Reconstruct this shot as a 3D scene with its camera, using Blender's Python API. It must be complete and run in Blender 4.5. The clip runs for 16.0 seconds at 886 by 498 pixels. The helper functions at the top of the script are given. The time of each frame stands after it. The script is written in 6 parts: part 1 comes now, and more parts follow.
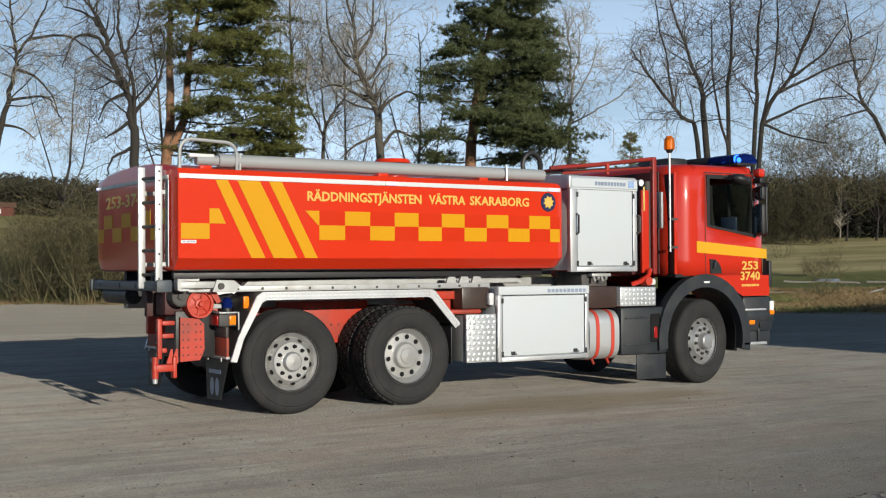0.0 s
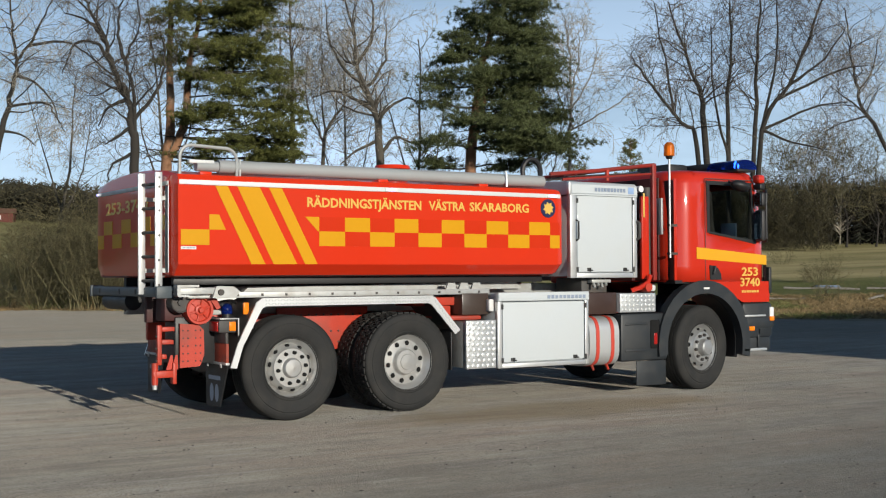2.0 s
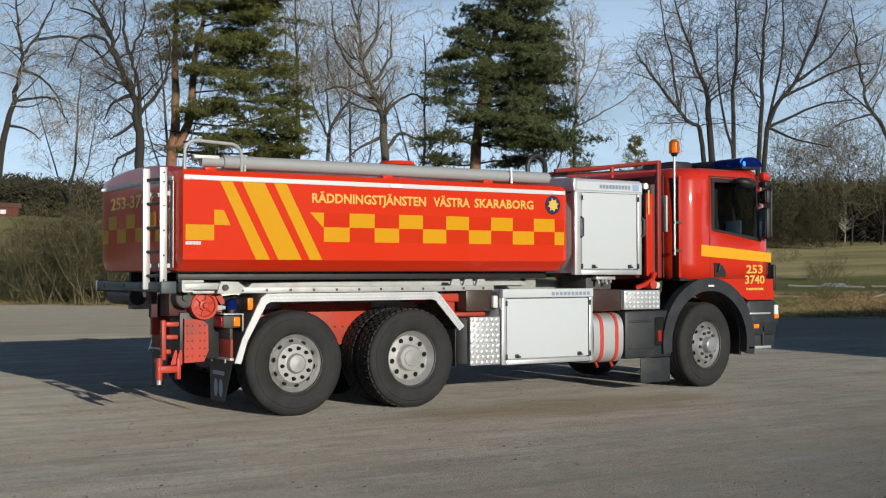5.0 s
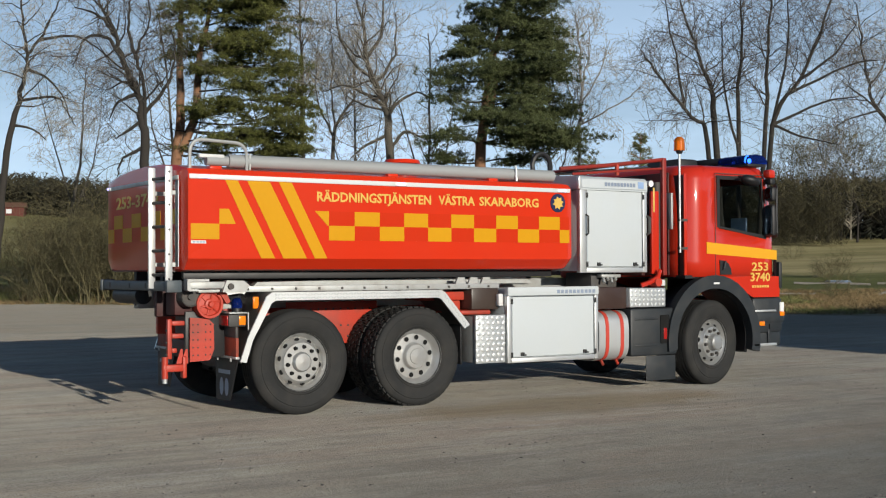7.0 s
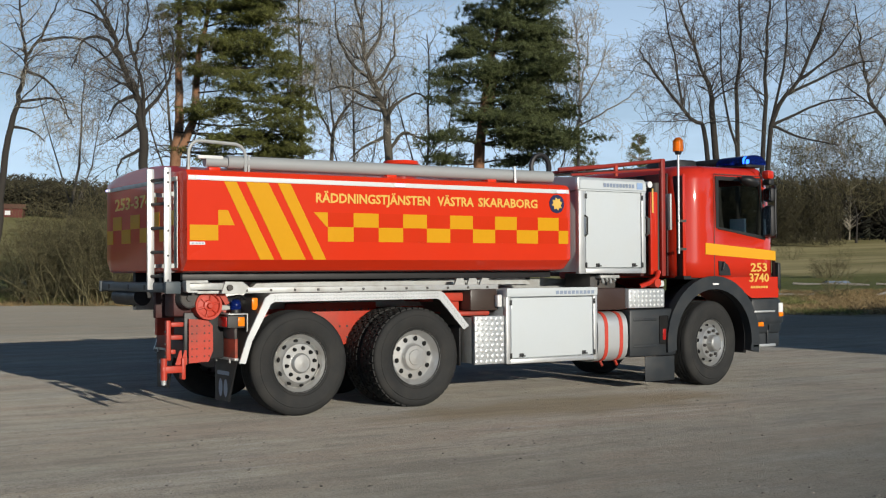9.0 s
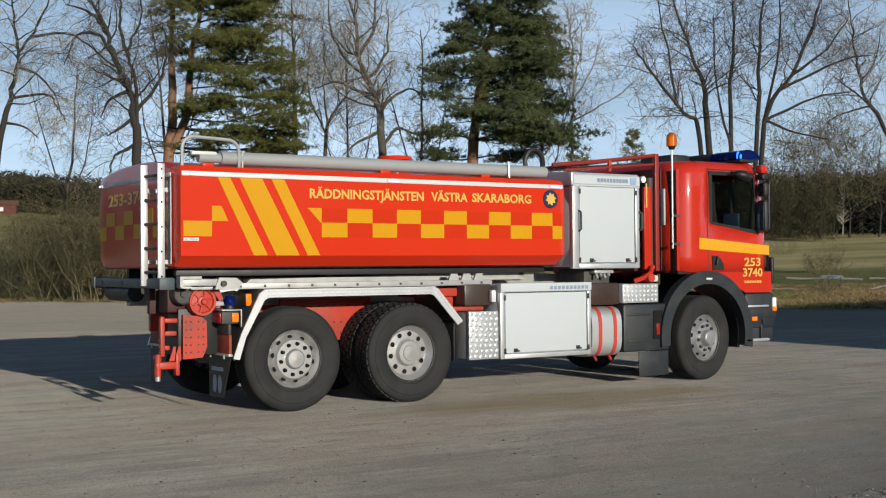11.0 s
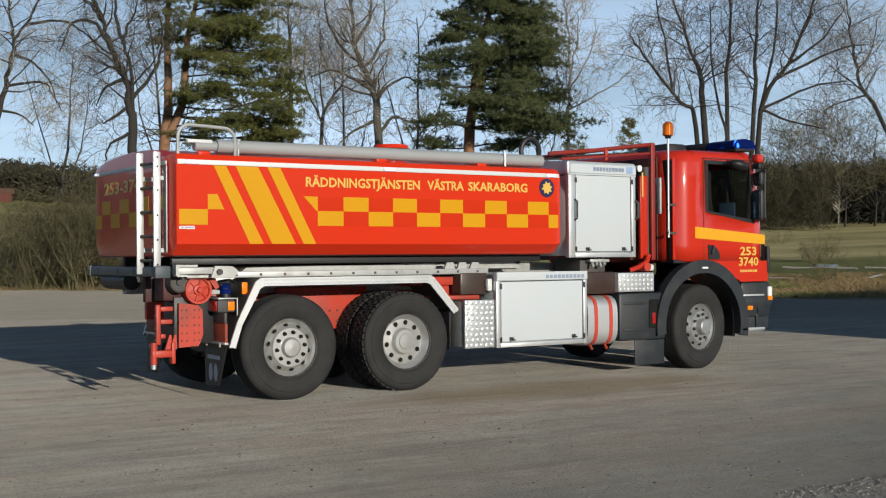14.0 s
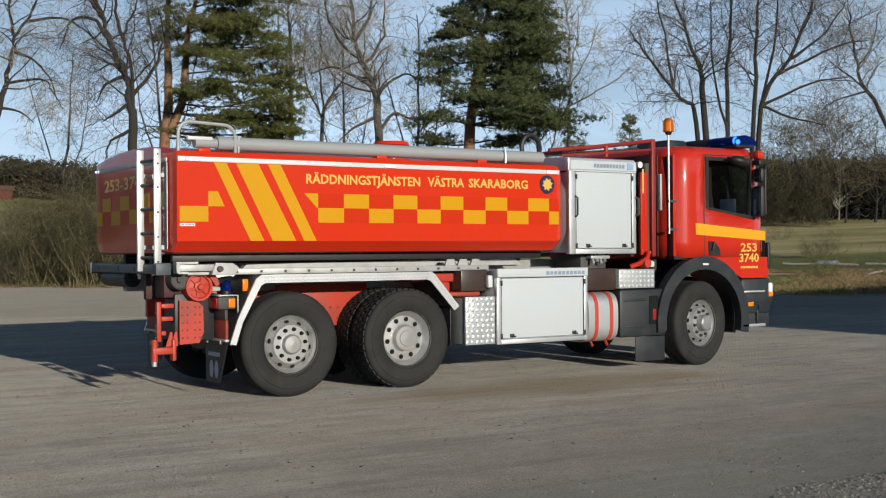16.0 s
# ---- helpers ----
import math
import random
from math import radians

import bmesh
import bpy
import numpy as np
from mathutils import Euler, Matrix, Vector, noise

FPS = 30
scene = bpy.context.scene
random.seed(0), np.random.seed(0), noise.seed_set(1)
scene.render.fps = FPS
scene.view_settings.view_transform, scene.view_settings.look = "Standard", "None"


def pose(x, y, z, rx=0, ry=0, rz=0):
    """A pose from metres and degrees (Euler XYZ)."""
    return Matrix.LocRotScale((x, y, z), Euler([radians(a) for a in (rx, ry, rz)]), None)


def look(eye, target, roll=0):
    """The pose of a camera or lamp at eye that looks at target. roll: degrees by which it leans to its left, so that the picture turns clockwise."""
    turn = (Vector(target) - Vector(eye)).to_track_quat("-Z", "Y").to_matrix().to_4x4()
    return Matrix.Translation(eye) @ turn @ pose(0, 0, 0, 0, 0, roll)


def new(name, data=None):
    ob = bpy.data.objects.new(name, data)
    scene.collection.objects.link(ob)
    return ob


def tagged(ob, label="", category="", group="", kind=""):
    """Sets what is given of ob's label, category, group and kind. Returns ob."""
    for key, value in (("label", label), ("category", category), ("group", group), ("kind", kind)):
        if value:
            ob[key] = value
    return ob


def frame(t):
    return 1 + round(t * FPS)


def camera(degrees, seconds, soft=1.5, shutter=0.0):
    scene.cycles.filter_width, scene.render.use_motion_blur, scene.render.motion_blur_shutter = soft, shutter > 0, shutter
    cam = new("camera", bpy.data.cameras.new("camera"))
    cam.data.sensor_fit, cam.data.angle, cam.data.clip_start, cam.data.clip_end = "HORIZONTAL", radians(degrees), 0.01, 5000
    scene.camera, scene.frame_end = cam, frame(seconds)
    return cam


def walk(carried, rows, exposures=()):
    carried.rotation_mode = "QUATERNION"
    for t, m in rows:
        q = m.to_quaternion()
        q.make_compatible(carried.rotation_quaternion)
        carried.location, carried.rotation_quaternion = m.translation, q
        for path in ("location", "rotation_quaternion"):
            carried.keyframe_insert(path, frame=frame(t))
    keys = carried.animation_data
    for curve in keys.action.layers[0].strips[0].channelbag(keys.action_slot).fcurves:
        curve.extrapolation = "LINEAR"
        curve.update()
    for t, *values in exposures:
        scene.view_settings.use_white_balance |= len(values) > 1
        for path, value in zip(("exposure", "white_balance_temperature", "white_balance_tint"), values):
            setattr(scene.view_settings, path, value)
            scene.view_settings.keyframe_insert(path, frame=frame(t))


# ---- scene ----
# ---------- camera: held by hand on the spot ----------
cam = camera(39.916, 16.0, soft=1.2)
EYE = (-5.431, -11.144, 1.464)
# seconds, heading (degrees from +y towards +x), tilt up, lean
PATH = [(0, 32.965, 0.927, -0.300), (0.5, 32.961, 0.979, -0.301), (1, 32.964, 1.067, -0.167), (1.5, 32.977, 1.130, -0.244),
        (2, 32.972, 1.215, -0.287), (2.5, 32.958, 1.296, -0.276), (3, 32.929, 1.330, -0.446), (3.5, 32.907, 1.252, -0.248),
        (4, 32.872, 1.167, -0.118), (6.5, 32.588, 0.945, -0.098), (7, 32.520, 0.960, -0.201), (7.5, 32.457, 1.009, -0.407),
        (8, 32.450, 1.064, -0.352), (8.5, 32.514, 1.045, -0.307), (9, 32.571, 1.008, -0.262), (11.5, 32.926, 0.684, -0.442),
        (12, 32.961, 0.555, -0.481), (12.5, 32.992, 0.466, -0.450), (13, 33.011, 0.348, -0.391), (13.5, 33.031, 0.281, -0.535),
        (14, 33.035, 0.258, -0.319), (14.5, 33.012, 0.236, -0.321), (15, 33.016, 0.188, -0.338), (15.5, 33.020, 0.148, -0.510),
        (16, 33.011, 0.104, -0.391)]


def view_pose(heading, tilt, lean):
    h, p = radians(heading), radians(tilt)
    d = Vector((math.sin(h) * math.cos(p), math.cos(h) * math.cos(p), math.sin(p)))
    return look(EYE, Vector(EYE) + d, lean)


walk(cam, [(t, view_pose(h, p, r)) for t, h, p, r in PATH],
     exposures=[(0, 0.02), (3, -0.06), (7, -0.08), (9, -0.07), (12.5, -0.10), (16, -0.10)])

# ---------- daylight: low clear sun on the truck's side ----------
SUN_DIR = Vector((-0.035, -0.981, 0.190)).normalized()      # towards the sun
world = bpy.data.worlds.new("sky")
scene.world = world
world.use_nodes = True
wn = world.node_tree.nodes
sky = wn.new("ShaderNodeTexSky")
sky.sky_type = 'NISHITA'
sky.sun_disc = False
sky.sun_elevation = radians(12)
sky.sun_rotation = radians(182)
sky.air_density, sky.dust_density, sky.ozone_density = 1.0, 0.15, 3.5
wn["Background"].inputs["Strength"].default_value = 0.069
# pale haze and thin high cloud thickening towards the horizon
wl = world.node_tree.links
coord, split = wn.new("ShaderNodeTexCoord"), wn.new("ShaderNodeSeparateXYZ")
stretch, streak = wn.new("ShaderNodeMapping"), wn.new("ShaderNodeTexNoise")
fade, wisps, amount, veil = wn.new("ShaderNodeMapRange"), wn.new("ShaderNodeMapRange"), wn.new("ShaderNodeMath"), wn.new("ShaderNodeMix")
stretch.inputs["Scale"].default_value = (2.2, 2.2, 11)
streak.inputs["Scale"].default_value, streak.inputs["Detail"].default_value = 1.6, 7
fade.inputs[1].default_value, fade.inputs[2].default_value = 0.40, 0.0
wisps.inputs[1].default_value, wisps.inputs[2].default_value, wisps.inputs[3].default_value = 0.36, 0.62, 0.55
amount.operation, veil.data_type = 'MULTIPLY', 'RGBA'
veil.inputs[7].default_value = (11.6, 15.0, 19.3, 1)
wl.new(coord.outputs["Generated"], split.inputs[0])
wl.new(coord.outputs["Generated"], stretch.inputs[0])
wl.new(stretch.outputs[0], streak.inputs["Vector"])
wl.new(split.outputs["Z"], fade.inputs[0])
wl.new(streak.outputs["Fac"], wisps.inputs[0])
wl.new(fade.outputs[0], amount.inputs[0])
wl.new(wisps.outputs[0], amount.inputs[1])
wl.new(amount.outputs[0], veil.inputs[0])
wl.new(sky.outputs[0], veil.inputs[6])
wl.new(veil.outputs[2], wn["Background"].inputs["Color"])
sun_data = bpy.data.lights.new("sun", 'SUN')
sun_data.energy, sun_data.angle, sun_data.color = 4.45, radians(0.5), (1.0, 0.94, 0.82)
sun = new("sun", sun_data)
sun.matrix_world = look(SUN_DIR * 50, (0, 0, 0))


# ---------- materials ----------
def node_mat(name):
    m = bpy.data.materials.new(name)
    m.use_nodes = True
    return m, m.node_tree.nodes, m.node_tree.links, m.node_tree.nodes["Principled BSDF"]


def surface(name, base, rough=0.5, metal=0.0, vary=0.15, scale=6.0, bump=0.0, grain=60.0, coat=0.0, dirt=None, dirt_amount=0.0, island=False, coat_rough=0.04):
    """A painted, metal, rubber or bark surface: two scales of variation, fine relief, optional dirt."""
    m, n, l, b = node_mat(name)
    tex = n.new("ShaderNodeTexCoord")
    big, fine = n.new("ShaderNodeTexNoise"), n.new("ShaderNodeTexNoise")
    big.inputs["Scale"].default_value, fine.inputs["Scale"].default_value = scale, grain
    big.inputs["Detail"].default_value = 6
    fine.inputs["Detail"].default_value = 3
    for t in (big, fine):
        l.new(tex.outputs["Object"], t.inputs["Vector"])
    mix = n.new("ShaderNodeMix")
    mix.data_type = 'RGBA'
    mix.inputs[6].default_value = [c * (1 - vary) for c in base] + [1]
    mix.inputs[7].default_value = [min(1, c * (1 + vary)) for c in base] + [1]
    add = n.new("ShaderNodeMath")
    add.operation = 'ADD'
    half = n.new("ShaderNodeMath")
    half.operation = 'MULTIPLY_ADD'
    half.inputs[1].default_value, half.inputs[2].default_value = 0.5, -0.02
    l.new(big.outputs["Fac"], add.inputs[0])
    l.new(fine.outputs["Fac"], add.inputs[1])
    l.new(add.outputs[0], half.inputs[0])
    l.new(half.outputs[0], mix.inputs[0])
    out = mix.outputs[2]
    if dirt:
        ramp = n.new("ShaderNodeMapRange")
        ramp.inputs[1].default_value, ramp.inputs[2].default_value = 0.45, 0.75
        ramp.inputs[4].default_value = dirt_amount
        l.new(big.outputs["Fac"], ramp.inputs[0])
        d = n.new("ShaderNodeMix")
        d.data_type = 'RGBA'
        l.new(ramp.outputs[0], d.inputs[0])
        l.new(out, d.inputs[6])
        d.inputs[7].default_value = (*dirt, 1)
        out = d.outputs[2]
    if island:
        geo = n.new("ShaderNodeNewGeometry")
        hsv = n.new("ShaderNodeHueSaturation")
        mr = n.new("ShaderNodeMapRange")
        mr.inputs[3].default_value, mr.inputs[4].default_value = 0.4, 1.6
        l.new(geo.outputs["Random Per Island"], mr.inputs[0])
        l.new(mr.outputs[0], hsv.inputs["Value"])
        l.new(out, hsv.inputs["Color"])
        out = hsv.outputs[0]
    l.new(out, b.inputs["Base Color"])
    rr = n.new("ShaderNodeMapRange")
    rr.inputs[3].default_value, rr.inputs[4].default_value = max(0.02, rough - 0.1), min(1, rough + 0.12)
    l.new(big.outputs["Fac"], rr.inputs[0])
    l.new(rr.outputs[0], b.inputs["Roughness"])
    b.inputs["Metallic"].default_value = metal
    b.inputs["Coat Weight"].default_value = coat
    b.inputs["Coat Roughness"].default_value = coat_rough
    b.inputs["Specular IOR Level"].default_value = 0.12 if coat else 0.45
    if bump:
        bp = n.new("ShaderNodeBump")
        bp.inputs["Strength"].default_value, bp.inputs["Distance"].default_value = bump, 0.01
        l.new(fine.outputs["Fac"], bp.inputs["Height"])
        l.new(bp.outputs[0], b.inputs["Normal"])
    return m


def glow(name, colour, strength, body=1.0):
    m, n, l, b = node_mat(name)
    b.inputs["Base Color"].default_value = (*[c * body for c in colour], 1)
    b.inputs["Emission Color"].default_value = (*colour, 1)
    b.inputs["Emission Strength"].default_value = strength
    return m


def clear(name, colour, rough=0.02, alpha=1.0):
    m, n, l, b = node_mat(name)
    b.inputs["Base Color"].default_value = (*colour, 1)
    b.inputs["Roughness"].default_value = rough
    b.inputs["Transmission Weight"].default_value = alpha
    b.inputs["IOR"].default_value = 1.1
    b.inputs["Specular IOR Level"].default_value = 0.5
    return m


TANK_RED = surface("tank_red", (0.60, 0.032, 0.008), 0.3, vary=0.05, scale=1.2, grain=9, coat=0.5, dirt=(0.42, 0.05, 0.02), dirt_amount=0.12)
CAB_RED = surface("cab_red", (0.53, 0.028, 0.011), 0.34, vary=0.05, scale=2, grain=14, coat=1.0, coat_rough=0.06)
# dirty frame red, deepened so the colour carries the rack's shading
RACK_RED_SHADED = surface("rack_red_shaded", (0.27, 0.020, 0.012), 0.45, vary=0.2, scale=5, dirt=(0.08, 0.03, 0.025), dirt_amount=0.5)
FRAME_RED = surface("frame_red", (0.47, 0.040, 0.018), 0.5, vary=0.25, scale=4, bump=0.1, dirt=(0.13, 0.055, 0.04), dirt_amount=0.7)
RED_FILM = surface("red_film", (0.54, 0.031, 0.007), 0.3, vary=0.06, scale=3, grain=20, coat=0.3)
HOLE = surface("dark_hollow", (0.004, 0.004, 0.004), 0.95, vary=0.1)
# truck red with the shade of enclosed places put into its colour
SHADED_RED = surface("shaded_red", (0.055, 0.009, 0.008), 0.6, vary=0.3, scale=4, dirt=(0.02, 0.015, 0.014), dirt_amount=0.8)
GOLD = surface("gold_film", (0.60, 0.285, 0.008), 0.4, vary=0.07, scale=1.5, grain=20, coat=0.05)
STRIPE_YELLOW = surface("yellow_film", (0.72, 0.34, 0.013), 0.35, vary=0.04, scale=3, grain=20)
LETTER = surface("gold_letters", (0.68, 0.43, 0.09), 0.35, vary=0.04)
WHITE_FILM = surface("white_film", (0.62, 0.62, 0.61), 0.4, vary=0.05)
CABINET = surface("cabinet_white", (0.52, 0.555, 0.575), 0.38, vary=0.03, scale=3, grain=30, coat=0.2, dirt=(0.5, 0.5, 0.46), dirt_amount=0.2)
ALU = surface("aluminium", (0.62, 0.63, 0.63), 0.42, metal=0.65, vary=0.1, scale=5, bump=0.05, grain=90)
ALU_PLATE = surface("tread_plate_metal", (0.46, 0.48, 0.49), 0.45, metal=0.45, vary=0.15, scale=8, bump=0.08, grain=120)
GALV = surface("galvanised_steel", (0.45, 0.46, 0.45), 0.5, metal=0.4, vary=0.16, scale=7, bump=0.06, dirt=(0.22, 0.19, 0.16), dirt_amount=0.5)
CHROME = surface("polished_steel", (0.72, 0.73, 0.73), 0.38, metal=0.6, vary=0.05)
RIM_SILVER = surface("rim_silver", (0.47, 0.47, 0.46), 0.36, metal=0.6, vary=0.12, scale=9, dirt=(0.3, 0.26, 0.22), dirt_amount=0.4)
RIM_BRIGHT = surface("rim_bright", (0.50, 0.50, 0.49), 0.38, metal=0.7, vary=0.1, scale=9, dirt=(0.3, 0.27, 0.23), dirt_amount=0.25)
RUBBER = surface("tyre_rubber", (0.016, 0.016, 0.0157), 0.8, vary=0.25, scale=5, bump=0.15, grain=80, dirt=(0.045, 0.041, 0.036), dirt_amount=0.5)
PLASTIC = surface("dark_plastic", (0.020, 0.024, 0.028), 0.5, vary=0.15, scale=6, bump=0.05, grain=150, dirt=(0.05, 0.047, 0.043), dirt_amount=0.4)
BLACK = surface("black", (0.015, 0.015, 0.016), 0.5, vary=0.2)
DARK_STEEL = surface("dark_steel", (0.05, 0.047, 0.045), 0.6, vary=0.3, scale=7, dirt=(0.10, 0.075, 0.055), dirt_amount=0.5)
BEAM_GREY = surface("beam_grey", (0.060, 0.076, 0.086), 0.5, vary=0.15, scale=6, dirt=(0.12, 0.11, 0.10), dirt_amount=0.4)
HOSE_GREY = surface("hose_grey", (0.31, 0.32, 0.32), 0.5, vary=0.08, scale=3, bump=0.05)
NAVY = surface("navy", (0.015, 0.022, 0.07), 0.35, vary=0.1)
LOGO_BLUE = surface("logo_blue", (0.28, 0.40, 0.62), 0.4, vary=0.05)
GREY_BAR = surface("grey_print", (0.24, 0.29, 0.38), 0.4, vary=0.05)
SEAT = surface("seat_cloth", (0.10, 0.13, 0.18), 0.9, vary=0.3, scale=12, bump=0.2)
# colour of a pale sky reflection in the side window
REFLECTION_BLUE = surface("pale_blue_reflection", (0.35, 0.48, 0.62), 0.6, vary=0.1)
ORANGE_LENS = surface("orange_lens", (0.85, 0.22, 0.01), 0.2, vary=0.1, coat=0.6)
RED_LENS = surface("red_lens", (0.34, 0.016, 0.014), 0.2, vary=0.1, coat=0.6)
WHITE_LENS = surface("clear_lens", (0.75, 0.75, 0.74), 0.12, vary=0.05, coat=0.8)
AMBER = clear("amber_dome", (0.80, 0.20, 0.02), 0.15, 0.55)
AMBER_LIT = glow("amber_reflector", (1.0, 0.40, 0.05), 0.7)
BLUE_DOME = clear("blue_dome", (0.012, 0.035, 0.26), 0.08, 0.7)
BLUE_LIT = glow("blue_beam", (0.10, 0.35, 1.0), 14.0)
LED_BLUE = glow("violet_blue_led", (0.55, 0.46, 1.0), 2.6, 0.05)
GLASS = clear("cab_glass", (0.58, 0.62, 0.61), 0.01, 1.0)
MIRROR = surface("mirror_glass", (0.8, 0.8, 0.8), 0.03, metal=1.0, vary=0.0)


def ground_material():
    """Packed gravel yard, brown verge, green meadow and pale stubble, by place on the land."""
    m, n, l, b = node_mat("ground_gravel_and_grass")
    pos = n.new("ShaderNodeNewGeometry").outputs["Position"]

    def noise_tex(scale, detail=6, stretch=None, rough=0.6):
        t = n.new("ShaderNodeTexNoise")
        t.inputs["Scale"].default_value, t.inputs["Detail"].default_value = scale, detail
        t.inputs["Roughness"].default_value = rough
        if stretch:
            mp = n.new("ShaderNodeMapping")
            mp.inputs["Rotation"].default_value[2] = stretch[0]
            mp.inputs["Scale"].default_value = stretch[1]
            l.new(pos, mp.inputs[0])
            l.new(mp.outputs[0], t.inputs["Vector"])
        else:
            l.new(pos, t.inputs["Vector"])
        return t.outputs["Fac"]

    def math_node(op, a, c):
        k = n.new("ShaderNodeMath")
        k.operation = op
        for i, v in enumerate((a, c)):
            if isinstance(v, (int, float)):
                k.inputs[i].default_value = v
            else:
                l.new(v, k.inputs[i])
        return k.outputs[0]

    def step(v, lo, hi):
        k = n.new("ShaderNodeMapRange")
        k.inputs[1].default_value, k.inputs[2].default_value = lo, hi
        l.new(v, k.inputs[0])
        return k.outputs[0]

    def mix(f, a, c):
        k = n.new("ShaderNodeMix")
        k.data_type = 'RGBA'
        l.new(f, k.inputs[0])
        for i, v in ((6, a), (7, c)):
            if isinstance(v, tuple):
                k.inputs[i].default_value = (*v, 1)
            else:
                l.new(v, k.inputs[i])
        return k.outputs[2]

    def along(ax, ay):
        d = n.new("ShaderNodeVectorMath")
        d.operation = 'DOT_PRODUCT'
        l.new(pos, d.inputs[0])
        d.inputs[1].default_value = (ax, ay, 0)
        return d.outputs["Value"]

    patches = noise_tex(0.35, 5)
    streaks = noise_tex(1.0, 5, (radians(57), (0.36, 2.0, 1)))
    grit = noise_tex(26, 4)
    pebbles = n.new("ShaderNodeTexVoronoi")
    pebbles.inputs["Scale"].default_value = 42
    l.new(pos, pebbles.inputs["Vector"])
    fine_streaks = noise_tex(1.0, 6, (radians(55), (0.5, 5.5, 1)), 0.7)
    tint = noise_tex(0.55, 4, (radians(57), (0.5, 1.3, 1)))
    gravel = mix(step(patches, 0.36, 0.66), (0.351, 0.317, 0.260), (0.460, 0.421, 0.350))
    gravel = mix(math_node('MULTIPLY', step(tint, 0.50, 0.62), 0.8), gravel, (0.395, 0.325, 0.260))
    gravel = mix(math_node('MULTIPLY', step(tint, 0.47, 0.36), 0.75), gravel, (0.356, 0.352, 0.320))
    gravel = mix(math_node('MULTIPLY', step(streaks, 0.50, 0.66), 0.7), gravel, (0.247, 0.226, 0.193))
    gravel = mix(math_node('MULTIPLY', step(streaks, 0.44, 0.30), 0.6), gravel, (0.500, 0.470, 0.417))
    gravel = mix(math_node('MULTIPLY', step(fine_streaks, 0.53, 0.67), 0.7), gravel, (0.240, 0.220, 0.193))
    gravel = mix(math_node('MULTIPLY', step(fine_streaks, 0.45, 0.32), 0.6), gravel, (0.500, 0.470, 0.432))
    gravel = mix(math_node('MULTIPLY', step(grit, 0.53, 0.66), 0.6), gravel, (0.202, 0.191, 0.175))
    middling = noise_tex(3.2, 7, rough=0.7)
    gravel = mix(math_node('MULTIPLY', step(middling, 0.52, 0.66), 0.38), gravel, (0.218, 0.206, 0.180))
    gravel = mix(math_node('MULTIPLY', step(middling, 0.46, 0.34), 0.45), gravel, (0.481, 0.444, 0.380))
    speck = noise_tex(75, 2)
    gravel = mix(math_node('MULTIPLY', step(speck, 0.56, 0.68), 0.7), gravel, (0.500, 0.470, 0.449))
    gravel = mix(math_node('MULTIPLY', step(speck, 0.44, 0.32), 0.75), gravel, (0.125, 0.114, 0.099))
    stone_pick = step(noise_tex(9, 2), 0.60, 0.66)
    gravel = mix(math_node('MULTIPLY', step(pebbles.outputs["Distance"], 0.22, 0.12), math_node('MULTIPLY', stone_pick, 0.8)), gravel, (0.413, 0.395, 0.362))
    near = step(math_node('ADD', along(0.30, -1.0), math_node('MULTIPLY', math_node('SUBTRACT', noise_tex(0.8, 5), 0.5), 2.4)), 2.6, 6.4)
    gravel = mix(math_node('MULTIPLY', near, 0.6), gravel, (0.179, 0.178, 0.164))
    # darker gravel towards the yard's far edge
    gravel = mix(math_node('MULTIPLY', step(math_node('ADD', along(0.545, 0.838), math_node('MULTIPLY', math_node('SUBTRACT', noise_tex(0.3, 5), 0.5), 9.0)), 9, 19), 0.6), gravel, (0.190, 0.172, 0.142))
    # oily brown ground beside the fuel tank
    spot, flat = n.new("ShaderNodeMapping"), n.new("ShaderNodeVectorMath")
    spot.inputs["Location"].default_value, spot.inputs["Scale"].default_value = (-1.02, 0.78, 0), (0.36, 1.15, 0)
    flat.operation = 'LENGTH'
    l.new(pos, spot.inputs[0])
    l.new(spot.outputs[0], flat.inputs[0])
    ragged = math_node('ADD', flat.outputs["Value"], math_node('MULTIPLY', math_node('SUBTRACT', noise_tex(1.6, 6), 0.5), 1.1))
    gravel = mix(math_node('MULTIPLY', step(ragged, 1.0, 0.55), 0.6), gravel, (0.215, 0.165, 0.092))
    wob = math_node('MULTIPLY', math_node('SUBTRACT', noise_tex(0.5, 5), 0.5), 5.0)
    s = math_node('ADD', along(0.87, 0.49), wob)
    d = math_node('ADD', along(0.545, 0.838), math_node('MULTIPLY', math_node('SUBTRACT', noise_tex(0.05, 4), 0.5), 24.0))
    verge = mix(step(noise_tex(1.1, 6), 0.35, 0.65), (0.125, 0.088, 0.039), (0.218, 0.161, 0.078))
    verge = mix(step(noise_tex(0.25, 3), 0.5, 0.7), verge, (0.052, 0.057, 0.018))
    tussock = math_node('ADD', along(0.838, -0.545), math_node('MULTIPLY', math_node('SUBTRACT', noise_tex(0.6, 5), 0.5), 9.0))
    verge = mix(math_node('MULTIPLY', step(tussock, -4, -9), 0.75), verge, (0.135, 0.135, 0.048))
    meadow = mix(step(noise_tex(0.4, 6), 0.3, 0.7), (0.058, 0.070, 0.022), (0.090, 0.094, 0.032))
    stubble = mix(step(noise_tex(0.12, 6, (radians(-33), (0.2, 1, 1))), 0.35, 0.65), (0.118, 0.106, 0.046), (0.245, 0.212, 0.112))
    col = mix(step(s, 28.2, 30.0), gravel, verge)
    col = mix(step(d, 52, 66), col, meadow)
    col = mix(step(d, 108, 122), col, stubble)
